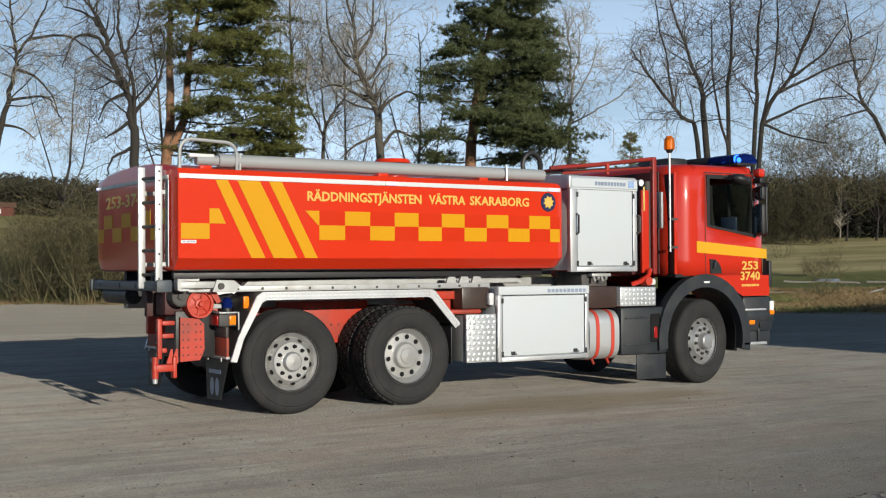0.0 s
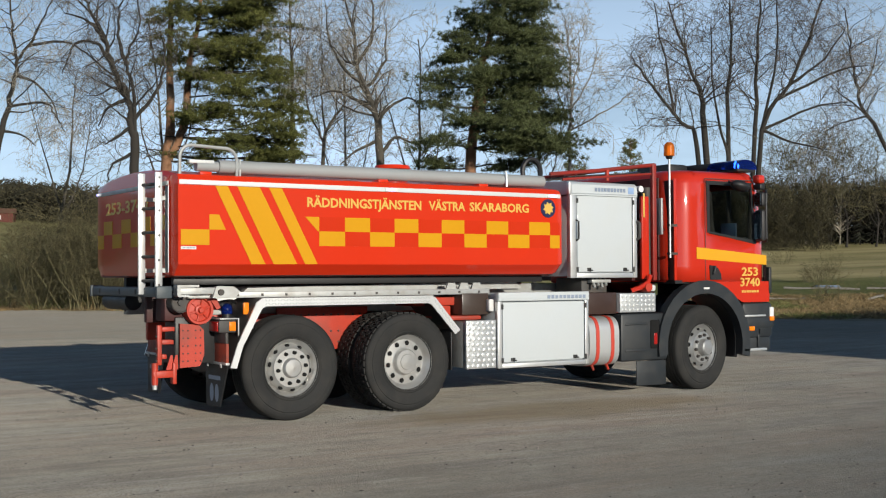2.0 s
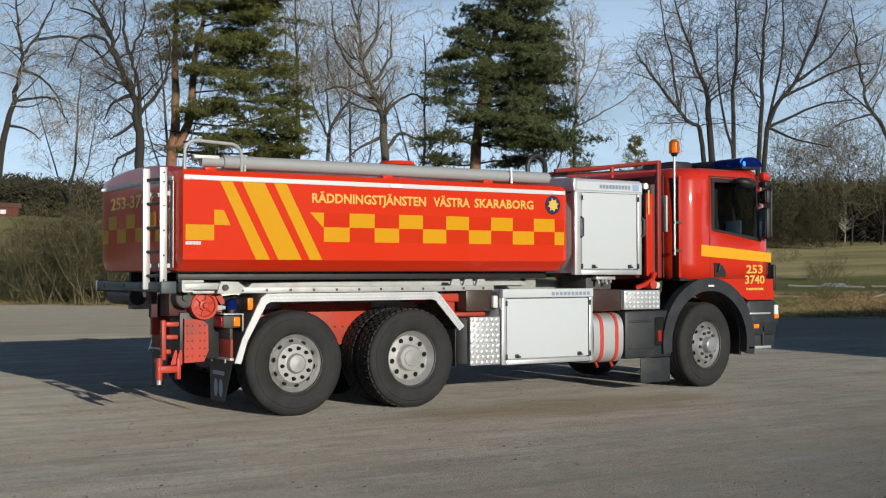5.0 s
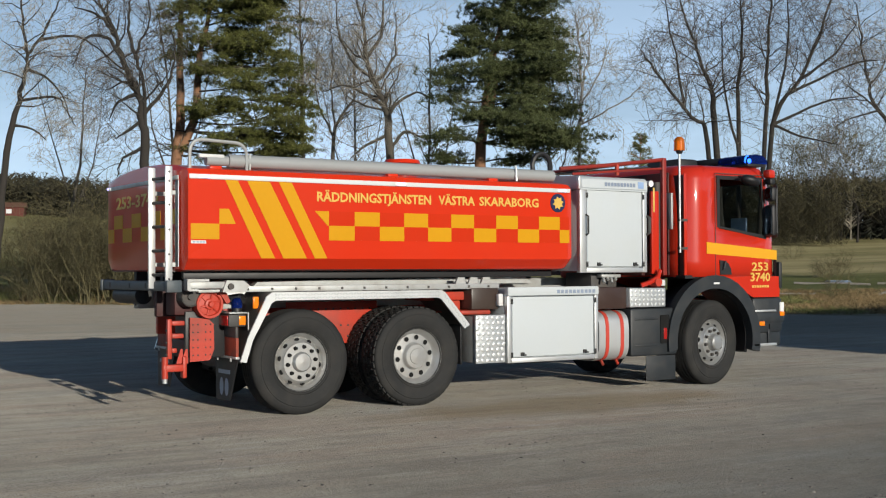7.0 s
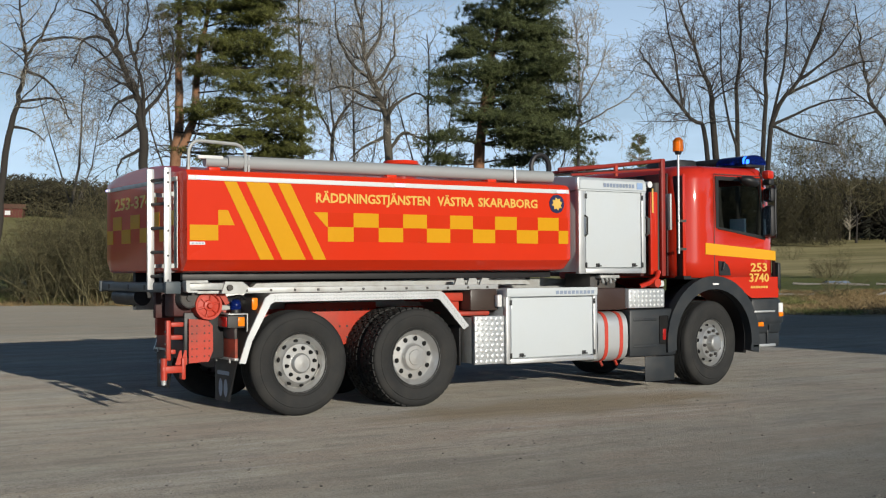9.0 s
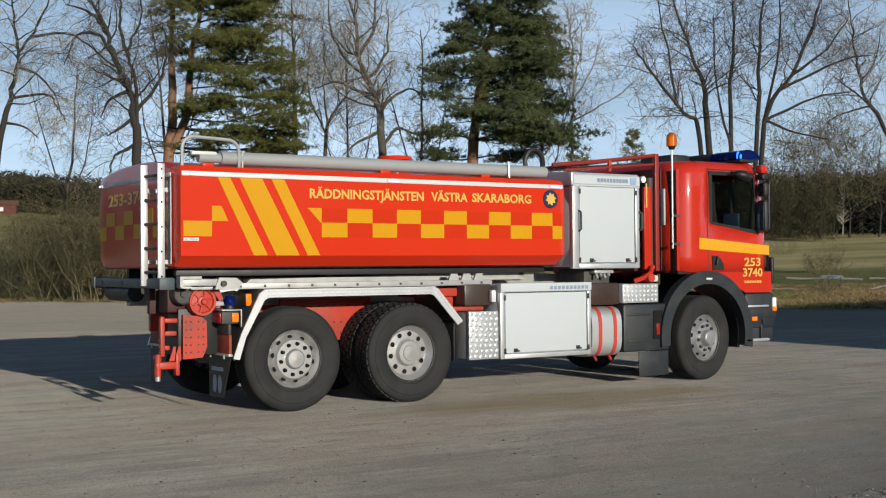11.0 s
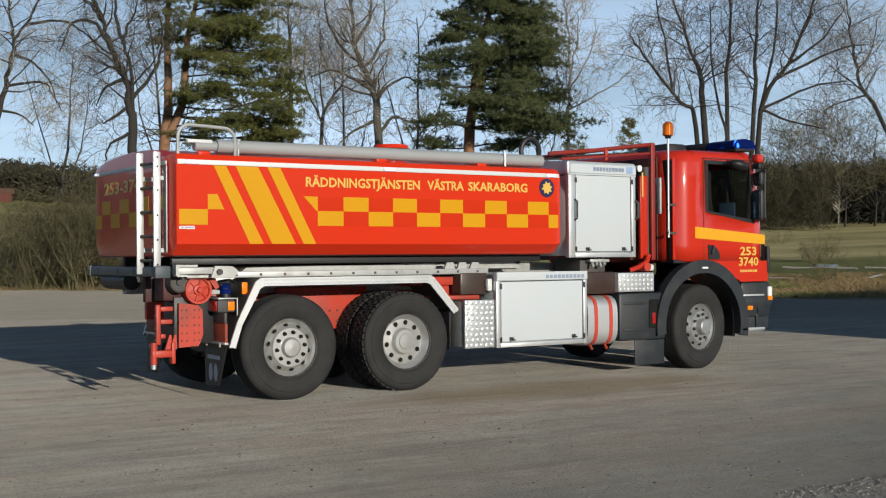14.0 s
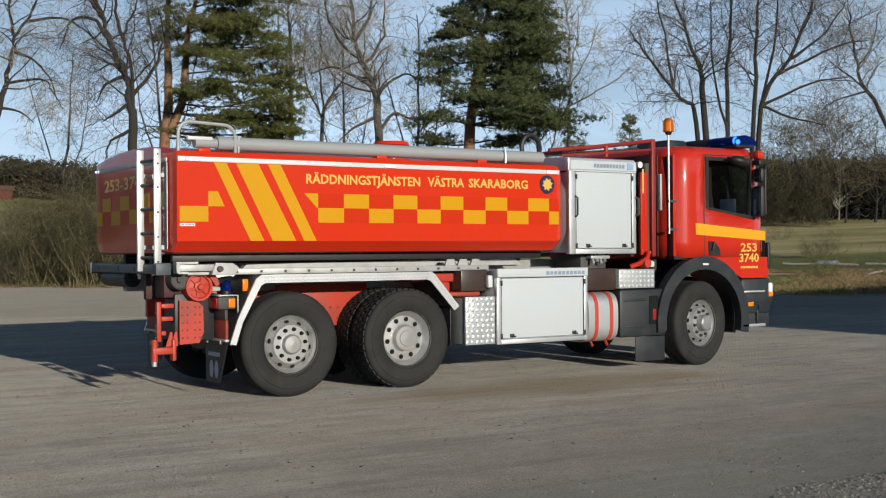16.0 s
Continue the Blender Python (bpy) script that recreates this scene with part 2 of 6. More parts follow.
    rank = math_node('ADD', along(0.838, -0.545), math_node('MULTIPLY', math_node('SUBTRACT', noise_tex(0.09, 4), 0.5), 30.0))
    col = mix(math_node('MULTIPLY', math_node('MULTIPLY', step(rank, -12, -20), step(d, 70, 84)), 0.6), col, (0.060, 0.062, 0.022))
    l.new(col, b.inputs["Base Color"])
    b.inputs["Roughness"].default_value = 0.95
    b.inputs["Diffuse Roughness"].default_value = 1.0
    b.inputs["Specular IOR Level"].default_value = 0.15
    h = math_node('ADD', math_node('MULTIPLY', grit, 0.35), math_node('MULTIPLY', noise_tex(120, 4, rough=0.8), 0.4))
    h = math_node('SUBTRACT', h, math_node('MULTIPLY', pebbles.outputs["Distance"], 0.25))
    h = math_node('ADD', h, math_node('MULTIPLY', streaks, 0.5))
    bp = n.new("ShaderNodeBump")
    bp.inputs["Strength"].default_value, bp.inputs["Distance"].default_value = 0.65, 0.05
    l.new(h, bp.inputs["Height"])
    l.new(bp.outputs[0], b.inputs["Normal"])
    return m


GROUND = ground_material()
BARK_DARK = surface("dark_bark", (0.034, 0.029, 0.024), 0.95, vary=0.45, scale=5, bump=0.6, grain=25)
BARK_GREY = surface("grey_bark", (0.078, 0.068, 0.054), 0.95, vary=0.4, scale=5, bump=0.5, grain=25)
BARK_BIRCH = surface("birch_bark", (0.24, 0.22, 0.19), 0.9, vary=0.5, scale=5, bump=0.3, grain=15)
BARK_PINE = surface("pine_bark", (0.26, 0.135, 0.075), 0.95, vary=0.45, scale=4, bump=0.6, grain=22)
TWIG = surface("bare_twigs", (0.125, 0.107, 0.085), 0.9, vary=0.3, island=True)
TWIG_GREY = surface("grey_twigs", (0.32, 0.285, 0.225), 0.9, vary=0.3, island=True)
TWIG_OLIVE = surface("olive_twigs", (0.118, 0.102, 0.05), 0.9, vary=0.35, island=True)
NEEDLES = surface("pine_needles", (0.098, 0.104, 0.022), 0.7, vary=0.35, scale=1.2, island=True)
# far twigs, needles and wood: shade among the trunks is in these colours
TWIG_FAR = surface("far_olive_twigs_with_shade", (0.045, 0.038, 0.016), 0.9, vary=0.35, island=True)
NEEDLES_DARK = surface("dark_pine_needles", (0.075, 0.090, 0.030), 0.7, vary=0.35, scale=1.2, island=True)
NEEDLES_FAR = surface("far_needles_with_shade", (0.014, 0.015, 0.007), 0.9, vary=0.4, scale=0.2, island=True)
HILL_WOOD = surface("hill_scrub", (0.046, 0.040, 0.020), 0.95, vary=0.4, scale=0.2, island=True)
WOOD_FAR = surface("far_bare_wood_with_shade", (0.015, 0.012, 0.007), 0.95, vary=0.4, scale=0.3, island=True)
DRY_GRASS = surface("dry_grass", (0.235, 0.165, 0.078), 0.9, vary=0.3, scale=0.6, island=True)
GREEN_GRASS = surface("green_grass", (0.165, 0.170, 0.055), 0.9, vary=0.3, scale=0.6, island=True)
STONE = surface("pebble", (0.21, 0.19, 0.17), 0.9, vary=0.3, scale=9, bump=0.3, island=True)


# ---------- mesh helpers ----------
def add_box(bm, x0, x1, y0, y1, z0, z1, bevel=0.0):
    r = bmesh.ops.create_cube(bm, size=1, matrix=Matrix.Translation(((x0 + x1) / 2, (y0 + y1) / 2, (z0 + z1) / 2)) @ Matrix.Diagonal((x1 - x0, y1 - y0, z1 - z0, 1)))
    if bevel:
        edges = list({e for v in r["verts"] for e in v.link_edges})
        bmesh.ops.bevel(bm, geom=edges, offset=bevel, segments=2, affect='EDGES', profile=0.5)
    return bm


def box(x0, x1, y0, y1, z0, z1, bevel=0.0):
    return add_box(bmesh.new(), x0, x1, y0, y1, z0, z1, bevel)


def add_rod(bm, p0, p1, r0, r1=None, seg=10, caps=True):
    p0, p1 = Vector(p0), Vector(p1)
    d = p1 - p0
    m = Matrix.Translation((p0 + p1) / 2) @ d.to_track_quat("Z", "Y").to_matrix().to_4x4()
    bmesh.ops.create_cone(bm, cap_ends=caps, segments=seg, radius1=r0, radius2=r0 if r1 is None else r1, depth=d.length, matrix=m)
    return bm


def add_tube(bm, pts, r, seg=8, closed=False):
    """A bent tube through pts; r: one radius or one for each point."""
    pts = [Vector(p) for p in pts]
    rings, up = [], Vector((0, 0, 1))
    for i, p in enumerate(pts):
        a, c = pts[max(i - 1, 0)], pts[min(i + 1, len(pts) - 1)]
        d = (c - a).normalized()
        u = d.orthogonal() if i == 0 else (up - d * up.dot(d))
        u = u.normalized() if u.length > 1e-6 else d.orthogonal().normalized()
        up = u
        w = d.cross(u)
        rr = r if isinstance(r, (int, float)) else r[i]
        rings.append([bm.verts.new(p + (u * math.cos(k * math.tau / seg) + w * math.sin(k * math.tau / seg)) * rr) for k in range(seg)])
    for a, c in zip(rings, rings[1:]):
        for k in range(seg):
            bm.faces.new((a[k], a[(k + 1) % seg], c[(k + 1) % seg], c[k]))
    bm.faces.new(rings[0][::-1])
    bm.faces.new(rings[-1])
    return bm


def add_prism(bm, outline, y0, y1, axis="y"):
    """Extrudes a closed outline of (x, z) along y, or of (y, z) along x, or of (x, y) along z."""
    def place(a, c, t):
        return {"y": (a, t, c), "x": (t, a, c), "z": (a, c, t)}[axis]
    f = [bm.verts.new(place(a, c, y0)) for a, c in outline]
    g = [bm.verts.new(place(a, c, y1)) for a, c in outline]
    bm.faces.new(f)
    bm.faces.new(g[::-1])
    for i in range(len(f)):
        j = (i + 1) % len(f)
        bm.faces.new((f[i], g[i], g[j], f[j]))
    return bm


def add_lathe(bm, profile, seg=48, centre=(0, 0, 0), closed=False):
    """Turns a profile of (radius, y) round the y axis."""
    rings = []
    for r, y in profile:
        rings.append([bm.verts.new((centre[0] + r * math.cos(k * math.tau / seg), centre[1] + y, centre[2] + r * math.sin(k * math.tau / seg))) for k in range(seg)])
    pairs = list(zip(rings, rings[1:])) + ([(rings[-1], rings[0])] if closed else [])
    for a, c in pairs:
        for k in range(seg):
            bm.faces.new((a[k], a[(k + 1) % seg], c[(k + 1) % seg], c[k]))
    return bm


def finish(bm, name, material, smooth=40):
    bmesh.ops.recalc_face_normals(bm, faces=bm.faces)
    me = bpy.data.meshes.new(name)
    bm.to_mesh(me)
    bm.free()
    me.materials.append(material)
    if smooth:
        me.shade_smooth()
        me.set_sharp_from_angle(angle=radians(smooth))
    return me


def thing(name, at, label, category, group="", kind=""):
    ob = new(name)
    ob.location = at
    ob.empty_display_size = 0.2
    return tagged(ob, label, category, group, kind)


def base_of(ob):
    p = Vector((0, 0, 0))
    while ob:
        p += Vector(ob.location)
        ob = ob.parent
    return p


def part(name, bm, material, parent, label="", smooth=40):
    """Links a bmesh, given in world metres, as one mesh under a thing or a part."""
    bm.transform(Matrix.Translation(-base_of(parent)))
    ob = new(name, finish(bm, name, material, smooth))
    ob.parent = parent
    return tagged(ob, label)


def pieces(name, shape, poses, material, parent, label=""):
    """Alike small parts, each an object of its own on one shared mesh; poses are in world metres."""
    me = finish(shape, name, material, 40)
    back = Matrix.Translation(-base_of(parent))
    for m in poses:
        ob = new(name, me)
        ob.parent = parent
        ob.matrix_basis = back @ m
        tagged(ob, label)


def smooth_line(pts, n=4):
    """Rounds a few guide points into a flowing line."""
    out = []
    for i in range(len(pts) - 1):
        p0, p1, p2, p3 = pts[max(i - 1, 0)], pts[i], pts[i + 1], pts[min(i + 2, len(pts) - 1)]
        for k in range(n):
            t = k / n
            out.append(0.5 * ((2 * p1) + (p2 - p0) * t + (2 * p0 - 5 * p1 + 4 * p2 - p3) * t * t + (3 * p1 - p0 - 3 * p2 + p3) * t ** 3))
    out.append(pts[-1])
    return out


def ball(su=8, sv=5):
    bm = bmesh.new()
    bmesh.ops.create_uvsphere(bm, u_segments=su, v_segments=sv, radius=1)
    return bm


def cube():
    bm = bmesh.new()
    bmesh.ops.create_cube(bm, size=1)
    return bm


def lone(name, bm, material, at, label, category, group="", kind="", smooth=40):
    bm.transform(Matrix.Translation(-Vector(at)))
    ob = new(name, finish(bm, name, material, smooth))
    ob.location = at
    return tagged(ob, label, category, group, kind)


def text_part(name, words, x0, x1, z0, height, y, material, parent, label="", turn=None, bold=0.0026):
    """Lettering fitted between x0 and x1 on the side of the truck (or on a plane given by turn)."""
    c = bpy.data.curves.new(name, 'FONT')
    c.body, c.size, c.extrude, c.offset = words, 1.0, 0.002, bold / height
    c.resolution_u = 2
    tmp = bpy.data.objects.new(name, c)
    scene.collection.objects.link(tmp)
    me = bpy.data.meshes.new_from_object(tmp.evaluated_get(bpy.context.evaluated_depsgraph_get()))
    bpy.data.objects.remove(tmp)
    xs = [v.co.x for v in me.vertices]
    lo, hi = min(xs), max(xs)
    caps = 0.73
    sx, sz = (x1 - x0) / (hi - lo), height / caps
    m = Matrix(((sx, 0, 0, x0 - lo * sx), (0, 0, -1, y), (0, sz, 0, z0), (0, 0, 0, 1)))
    if turn:
        m = turn @ m
    me.transform(Matrix.Translation(-base_of(parent)) @ m)
    me.materials.append(material)
    ob = new(name, me)
    ob.parent = parent
    return tagged(ob, label)


# ---------- land ----------
def land_height(x, y):
    d = 0.545 * (x + 5.4) + 0.838 * (y + 11.1)
    a = 0.838 * (x + 5.4) - 0.545 * (y + 11.1)
    z = 0.0
    s = 0.87 * x + 0.49 * y
    if s > 29:
        z += 0.25 * min(1, (s - 29) / 6) * (0.5 + noise.noise((x * 0.3, y * 0.3, 0)))
    if d > 105:
        z += 8.0 * min(1.6, (d - 105) / 150) ** 1.25
    left = max(0.0, -a - 12) / max(d, 1)
    if d > 60:
        z += left * (d - 60) * 0.10
    z += 0.015 * noise.noise((x * 0.5, y * 0.5, 3)) * (1 if s < 29 else 0)
    return z


def build_land():
    """One sheet, fine near the yard and coarse towards the horizon."""
    bm = bmesh.new()
    steps = [-900, -600, -400, -250, -150, -90, -60] + [-40 + i * 1.25 for i in range(96)] + [82, 90, 100, 112, 126, 142, 160, 180, 200, 225, 250, 280, 320, 380, 480, 650, 900, 1400, 2200, 3200]
    grid = [[bm.verts.new((x, y, land_height(x, y))) for x in steps] for y in steps]
    for a, c in zip(grid, grid[1:]):
        for i in range(len(steps) - 1):
            bm.faces.new((a[i], a[i + 1], c[i + 1], c[i]))
    ob = new("ground", finish(bm, "ground", GROUND, 180))
    tagged(ob, "packed grey-brown gravel yard running out into grass and fields", "ground", kind="structure")


build_land()


# ---------- the roll-off water tank ----------
def build_tank():
    tank = thing("water_tank_container", (1.15, 1.25, 1.36), "red roll-off water tank with yellow checks riding on the fire truck", "tank container")
    x0, x1 = -1.22, 3.50
    # shell: side profile lofted along x, ends slightly rounded
    prof = [(0.24, 1.452), (0.12, 1.470), (0.0, 1.577), (0.0, 2.345), (0.0, 2.40), (0.03, 2.445), (0.35, 2.50), (0.8, 2.535), (1.25, 2.545),
            (1.7, 2.535), (2.15, 2.50), (2.47, 2.445), (2.5, 2.40), (2.5, 2.345), (2.5, 1.577), (2.38, 1.470), (2.26, 1.452)]
    bm = bmesh.new()
    rings = []
    # (x, drawn in across, drawn in upright): rear corners are cut off slantwise, the front is rounded
    for x, inset, drop in ((x0 - 0.036, 0.30, 0.05), (x0 - 0.033, 0.19, 0.02), (x0 + 0.005, 0.0, 0.0), (x0 + 0.07, 0.0, 0.0), (1.2, 0.0, 0.0), (x1 - 0.16, 0.0, 0.0), (x1 - 0.11, 0.0, 0.0), (x1 - 0.05, 0.015, 0.02), (x1 - 0.015, 0.05, 0.06), (x1, 0.12, 0.12)):
        rings.append([bm.verts.new((x, 1.25 + (y - 1.25) * (1 - inset / 1.25), 1.95 + (z - 1.95) * (1 - drop / 0.6))) for y, z in prof])
    n = len(prof)
    for a, c in zip(rings, rings[1:]):
        for i in range(n):
            bm.faces.new((a[i], a[(i + 1) % n], c[(i + 1) % n], c[i]))
    bm.faces.new(rings[0][::-1])
    bm.faces.new(rings[-1])
    shell = part("tank_shell", bm, TANK_RED, tank, "glossy red tank shell", smooth=30)
    # trim strip round sides and rear
    part("trim_strip", box(x0 + 0.012, x1 - 0.08, -0.012, -0.001, 2.345, 2.392, 0.003), WHITE_FILM, tank, "white trim strip")
    part("trim_strip", box(x0 - 0.046, x0 - 0.033, 0.15, 2.35, 2.345, 2.385, 0.003), GALV, tank, "grey rear trim strip")
    part("trim_strip", box(x0 + 0.01, x1 - 0.03, 2.501, 2.512, 2.345, 2.392, 0.003), WHITE_FILM, tank, "white trim strip")
    # checks on the side, rear
    def check(pts, y=-0.0015, thick=0.003):
        bm = bmesh.new()
        add_prism(bm, pts, y - thick, y)
        part("check", bm, GOLD, shell, smooth=0)
    s, a = 0.298, 0.29
    top, mid, bot = 2.062, 1.915, 1.765
    for i in range(11):
        u, v = a + i * s, min(a + (i + 1) * s, 3.41)
        z0, z1 = (bot, mid) if i % 2 == 0 else (mid, top)
        check([(u, z0), (v, z0), (v, z1), (u, z1)])
        z0, z1 = (mid, top) if i % 2 == 0 else (bot, mid)
        part("red_check", add_prism(bmesh.new(), [(u, z0), (v, z0), (v, z1), (u, z1)], -0.0035, -0.0015), RED_FILM, shell, "orange-red reflective film", smooth=0)
    check([(-1.19, bot), (-0.9, bot), (-0.9, mid), (-1.19, mid)])
    check([(-0.9, mid), (-0.73, mid), (-0.80, top), (-0.9, top)])
    check([(0.275, mid), (0.29, mid), (0.29, top), (0.13, top)])
    for t0, t1, b0, b1 in ((-0.84, -0.71, -0.46, -0.31), (-0.61, -0.37, -0.22, 0.04), (-0.27, -0.13, 0.13, 0.27)):
        bm = add_prism(bmesh.new(), [(b0, 1.58), (b1, 1.58), (t1, 2.343), (t0, 2.343)], -0.005, -0.0015)
        part("diagonal_stripe", bm, GOLD, shell, "yellow slanting stripe", smooth=0)
    for i in range(8):
        y0 = 0.06 + i * 0.298
        z0, z1 = (bot, mid) if i % 2 else (mid, top)
        bm = box(x0 - 0.039, x0 - 0.0345, max(y0, 0.15), min(y0 + 0.298, 2.35), z0, z1)
        part("check", bm, GOLD, shell, smooth=0)
    text_part("lettering", "RÄDDNINGSTJÄNSTEN", 0.155, 1.52, 2.165, 0.098, -0.004, LETTER, shell, "yellow capital letters", bold=0.0026)
    text_part("lettering", "VÄSTRA", 1.615, 2.09, 2.168, 0.098, -0.004, LETTER, shell, "yellow capital letters", bold=0.0026)
    text_part("lettering", "SKARABORG", 2.15, 2.965, 2.17, 0.098, -0.004, LETTER, shell, "yellow capital letters", bold=0.0026)
    rear = Matrix(((0, 1, 0, x0 - 0.036), (-1, 0, 0, 0), (0, 0, 1, 0), (0, 0, 0, 1)))
    text_part("lettering", "253-3740", -2.06, -0.72, 2.13, 0.13, -0.005, LETTER, shell, "yellow numerals", turn=rear)
    # round badge
    bm = add_lathe(bmesh.new(), [(0.0, -0.008), (0.105, -0.008), (0.108, -0.002)], 40, (3.245, 0, 2.225))
    badge = part("badge", bm, NAVY, shell, "round navy badge with a golden flower")
    bm = bmesh.new()
    for k in range(8):
        ang = k * math.tau / 8 + 0.2
        c, sn = math.cos(ang), math.sin(ang)
        pts = [(0.0, 0.018), (0.045, 0.022), (0.078, 0.0), (0.045, -0.022), (0.0, -0.018)]
        add_prism(bm, [(3.245 + p * c - q * sn, 2.225 + p * sn + q * c) for p, q in pts], -0.0115 - 0.0002 * k, -0.0085)
    part("flower", bm, LETTER, shell, "golden flower emblem", smooth=0)
    part("notice_label", box(-1.19, -1.035, -0.005, -0.0015, 1.722, 1.752), WHITE_FILM, shell, "small white label with unreadable print")
    bm = bmesh.new()
    for u in (-1.17, -1.13, -1.10, -1.07):
        add_box(bm, u, u + 0.022, -0.0065, -0.0052, 1.732, 1.742)
    part("label_print", bm, GREY_BAR, shell, smooth=0)
    # side lamps in the trim
    for u in (-1.06, 1.14, 3.30):
        lamp = part("marker_lamp", box(u - 0.075, u + 0.075, -0.022, -0.012, 2.348, 2.388, 0.004), WHITE_LENS, tank, "clear flashing side lamp")
        part("led_row", box(u - 0.05, u + 0.05, -0.0245, -0.0225, 2.354, 2.383), LED_BLUE, lamp, "violet-blue lit diodes", smooth=0)
    for v in (0.9, 2.3):
        lamp = part("marker_lamp", box(x0 - 0.058, x0 - 0.0465, v - 0.06, v + 0.06, 2.35, 2.382, 0.003), WHITE_LENS, tank, "clear flashing rear lamp")
        part("led_row", box(x0 - 0.061, x0 - 0.0585, v - 0.03, v + 0.03, 2.357, 2.377), LED_BLUE, lamp, "violet-blue lit diodes", smooth=0)
    # ladder on the rear
    for v, u in ((0.22, -1.36), (0.50, -1.432)):
        part("ladder_rail", box(u, u + 0.07, v, v + 0.03, 1.285, 2.475, 0.006), ALU, tank, "pale aluminium ladder rail")
    for k in range(5):
        z = 1.42 + k * 0.235
        part("ladder_rung", add_rod(bmesh.new(), (-1.32, 0.25, z), (-1.39, 0.50, z), 0.016), DARK_STEEL, tank)
    for z in (1.5, 2.2):
        for v in (0.235, 0.515):
            part("ladder_bracket", box(-1.291 if v < 0.4 else -1.363, -1.252, v - 0.012, v + 0.012, z, z + 0.04), GALV, tank)
    for z in (1.38, 1.62, 1.86, 2.10, 2.33, 2.42):
        part("rail_hole", add_rod(bmesh.new(), (-1.325, 0.2185, z), (-1.325, 0.2205, z), 0.011, seg=8), BLACK, tank, "dark hole in the ladder rail")
    # guard rail on the roof
    pts = []
    def arc(cx, cz, a0, a1, r=0.10):
        return [(cx + r * math.cos(radians(t)), 0.09, cz + r * math.sin(radians(t))) for t in range(a0, a1, 15 if a1 > a0 else -15)]
    pts = [(-1.165, 0.09, 2.44), (-1.165, 0.09, 2.55)] + arc(-1.045, 2.615, 180, 85, 0.12) + arc(-0.695, 2.60, 90, -5, 0.12) + [(-0.575, 0.09, 2.44)]
    part("guard_rail", add_tube(bmesh.new(), pts, 0.017), GALV, tank, "bent grey tube grab rail")
    part("rail_post", add_tube(bmesh.new(), [(-0.535, 0.10, 2.44), (-0.535, 0.10, 2.62)], 0.011), GALV, tank)
    # suction pipe lying on the roof
    pipe = part("suction_pipe", add_tube(bmesh.new(), [(-0.75, 0.15, 2.545), (3.28, 0.15, 2.545)], 0.066, 20), HOSE_GREY, tank, "long grey suction pipe")
    part("pipe_end", add_tube(bmesh.new(), [(-0.98, 0.15, 2.54), (-0.752, 0.15, 2.54)], 0.05, 16), HOSE_GREY, pipe, "narrower pipe end")
    part("pipe_strap", add_tube(bmesh.new(), [(2.71, 0.07, 2.46), (2.71, 0.075, 2.60), (2.71, 0.09, 2.64)], 0.013), ALU, tank, "upright pipe clip")
    for u in (-0.9, 1.1, 2.4):
        part("pipe_saddle", box(u - 0.06, u + 0.06, 0.08, 0.22, 2.44, 2.485, 0.006), TANK_RED, tank)
    part("pipe_saddle", box(-1.06, -0.80, 0.11, 0.16, 2.565, 2.60, 0.006), WHITE_FILM, tank, "white pipe end latch")
    bm = bmesh.new()
    add_rod(bm, (1.9, 1.25, 2.53), (1.9, 1.25, 2.71), 0.19, seg=32)
    add_rod(bm, (1.9, 1.25, 2.71), (1.9, 1.25, 2.755), 0.22, 0.20, seg=32)
    part("roof_hatch", bm, TANK_RED, tank, "round red roof hatch")
    # floor rails that sit on the truck's frame
    for v in (0.80, 1.62):
        part("skid_rail", box(-1.18, 3.45, v, v + 0.08, 1.355, 1.452), BLACK, tank, "dark skid rail")
    part("tank_underframe", box(-1.15, 3.38, 0.30, 0.36, 1.378, 1.452, 0.004), BLACK, tank, "black underframe edge")
    part("corner_panel", box(x0 - 0.040, x0 - 0.0345, 0.155, 0.235, 1.50, 2.34, 0.002), BEAM_GREY, tank, "blue-grey strip beside the ladder")
    part("corner_bead", box(x0 - 0.043, x0 - 0.0345, 0.142, 0.153, 1.50, 2.34, 0.002), WHITE_FILM, tank, "thin pale bead")
    return tank


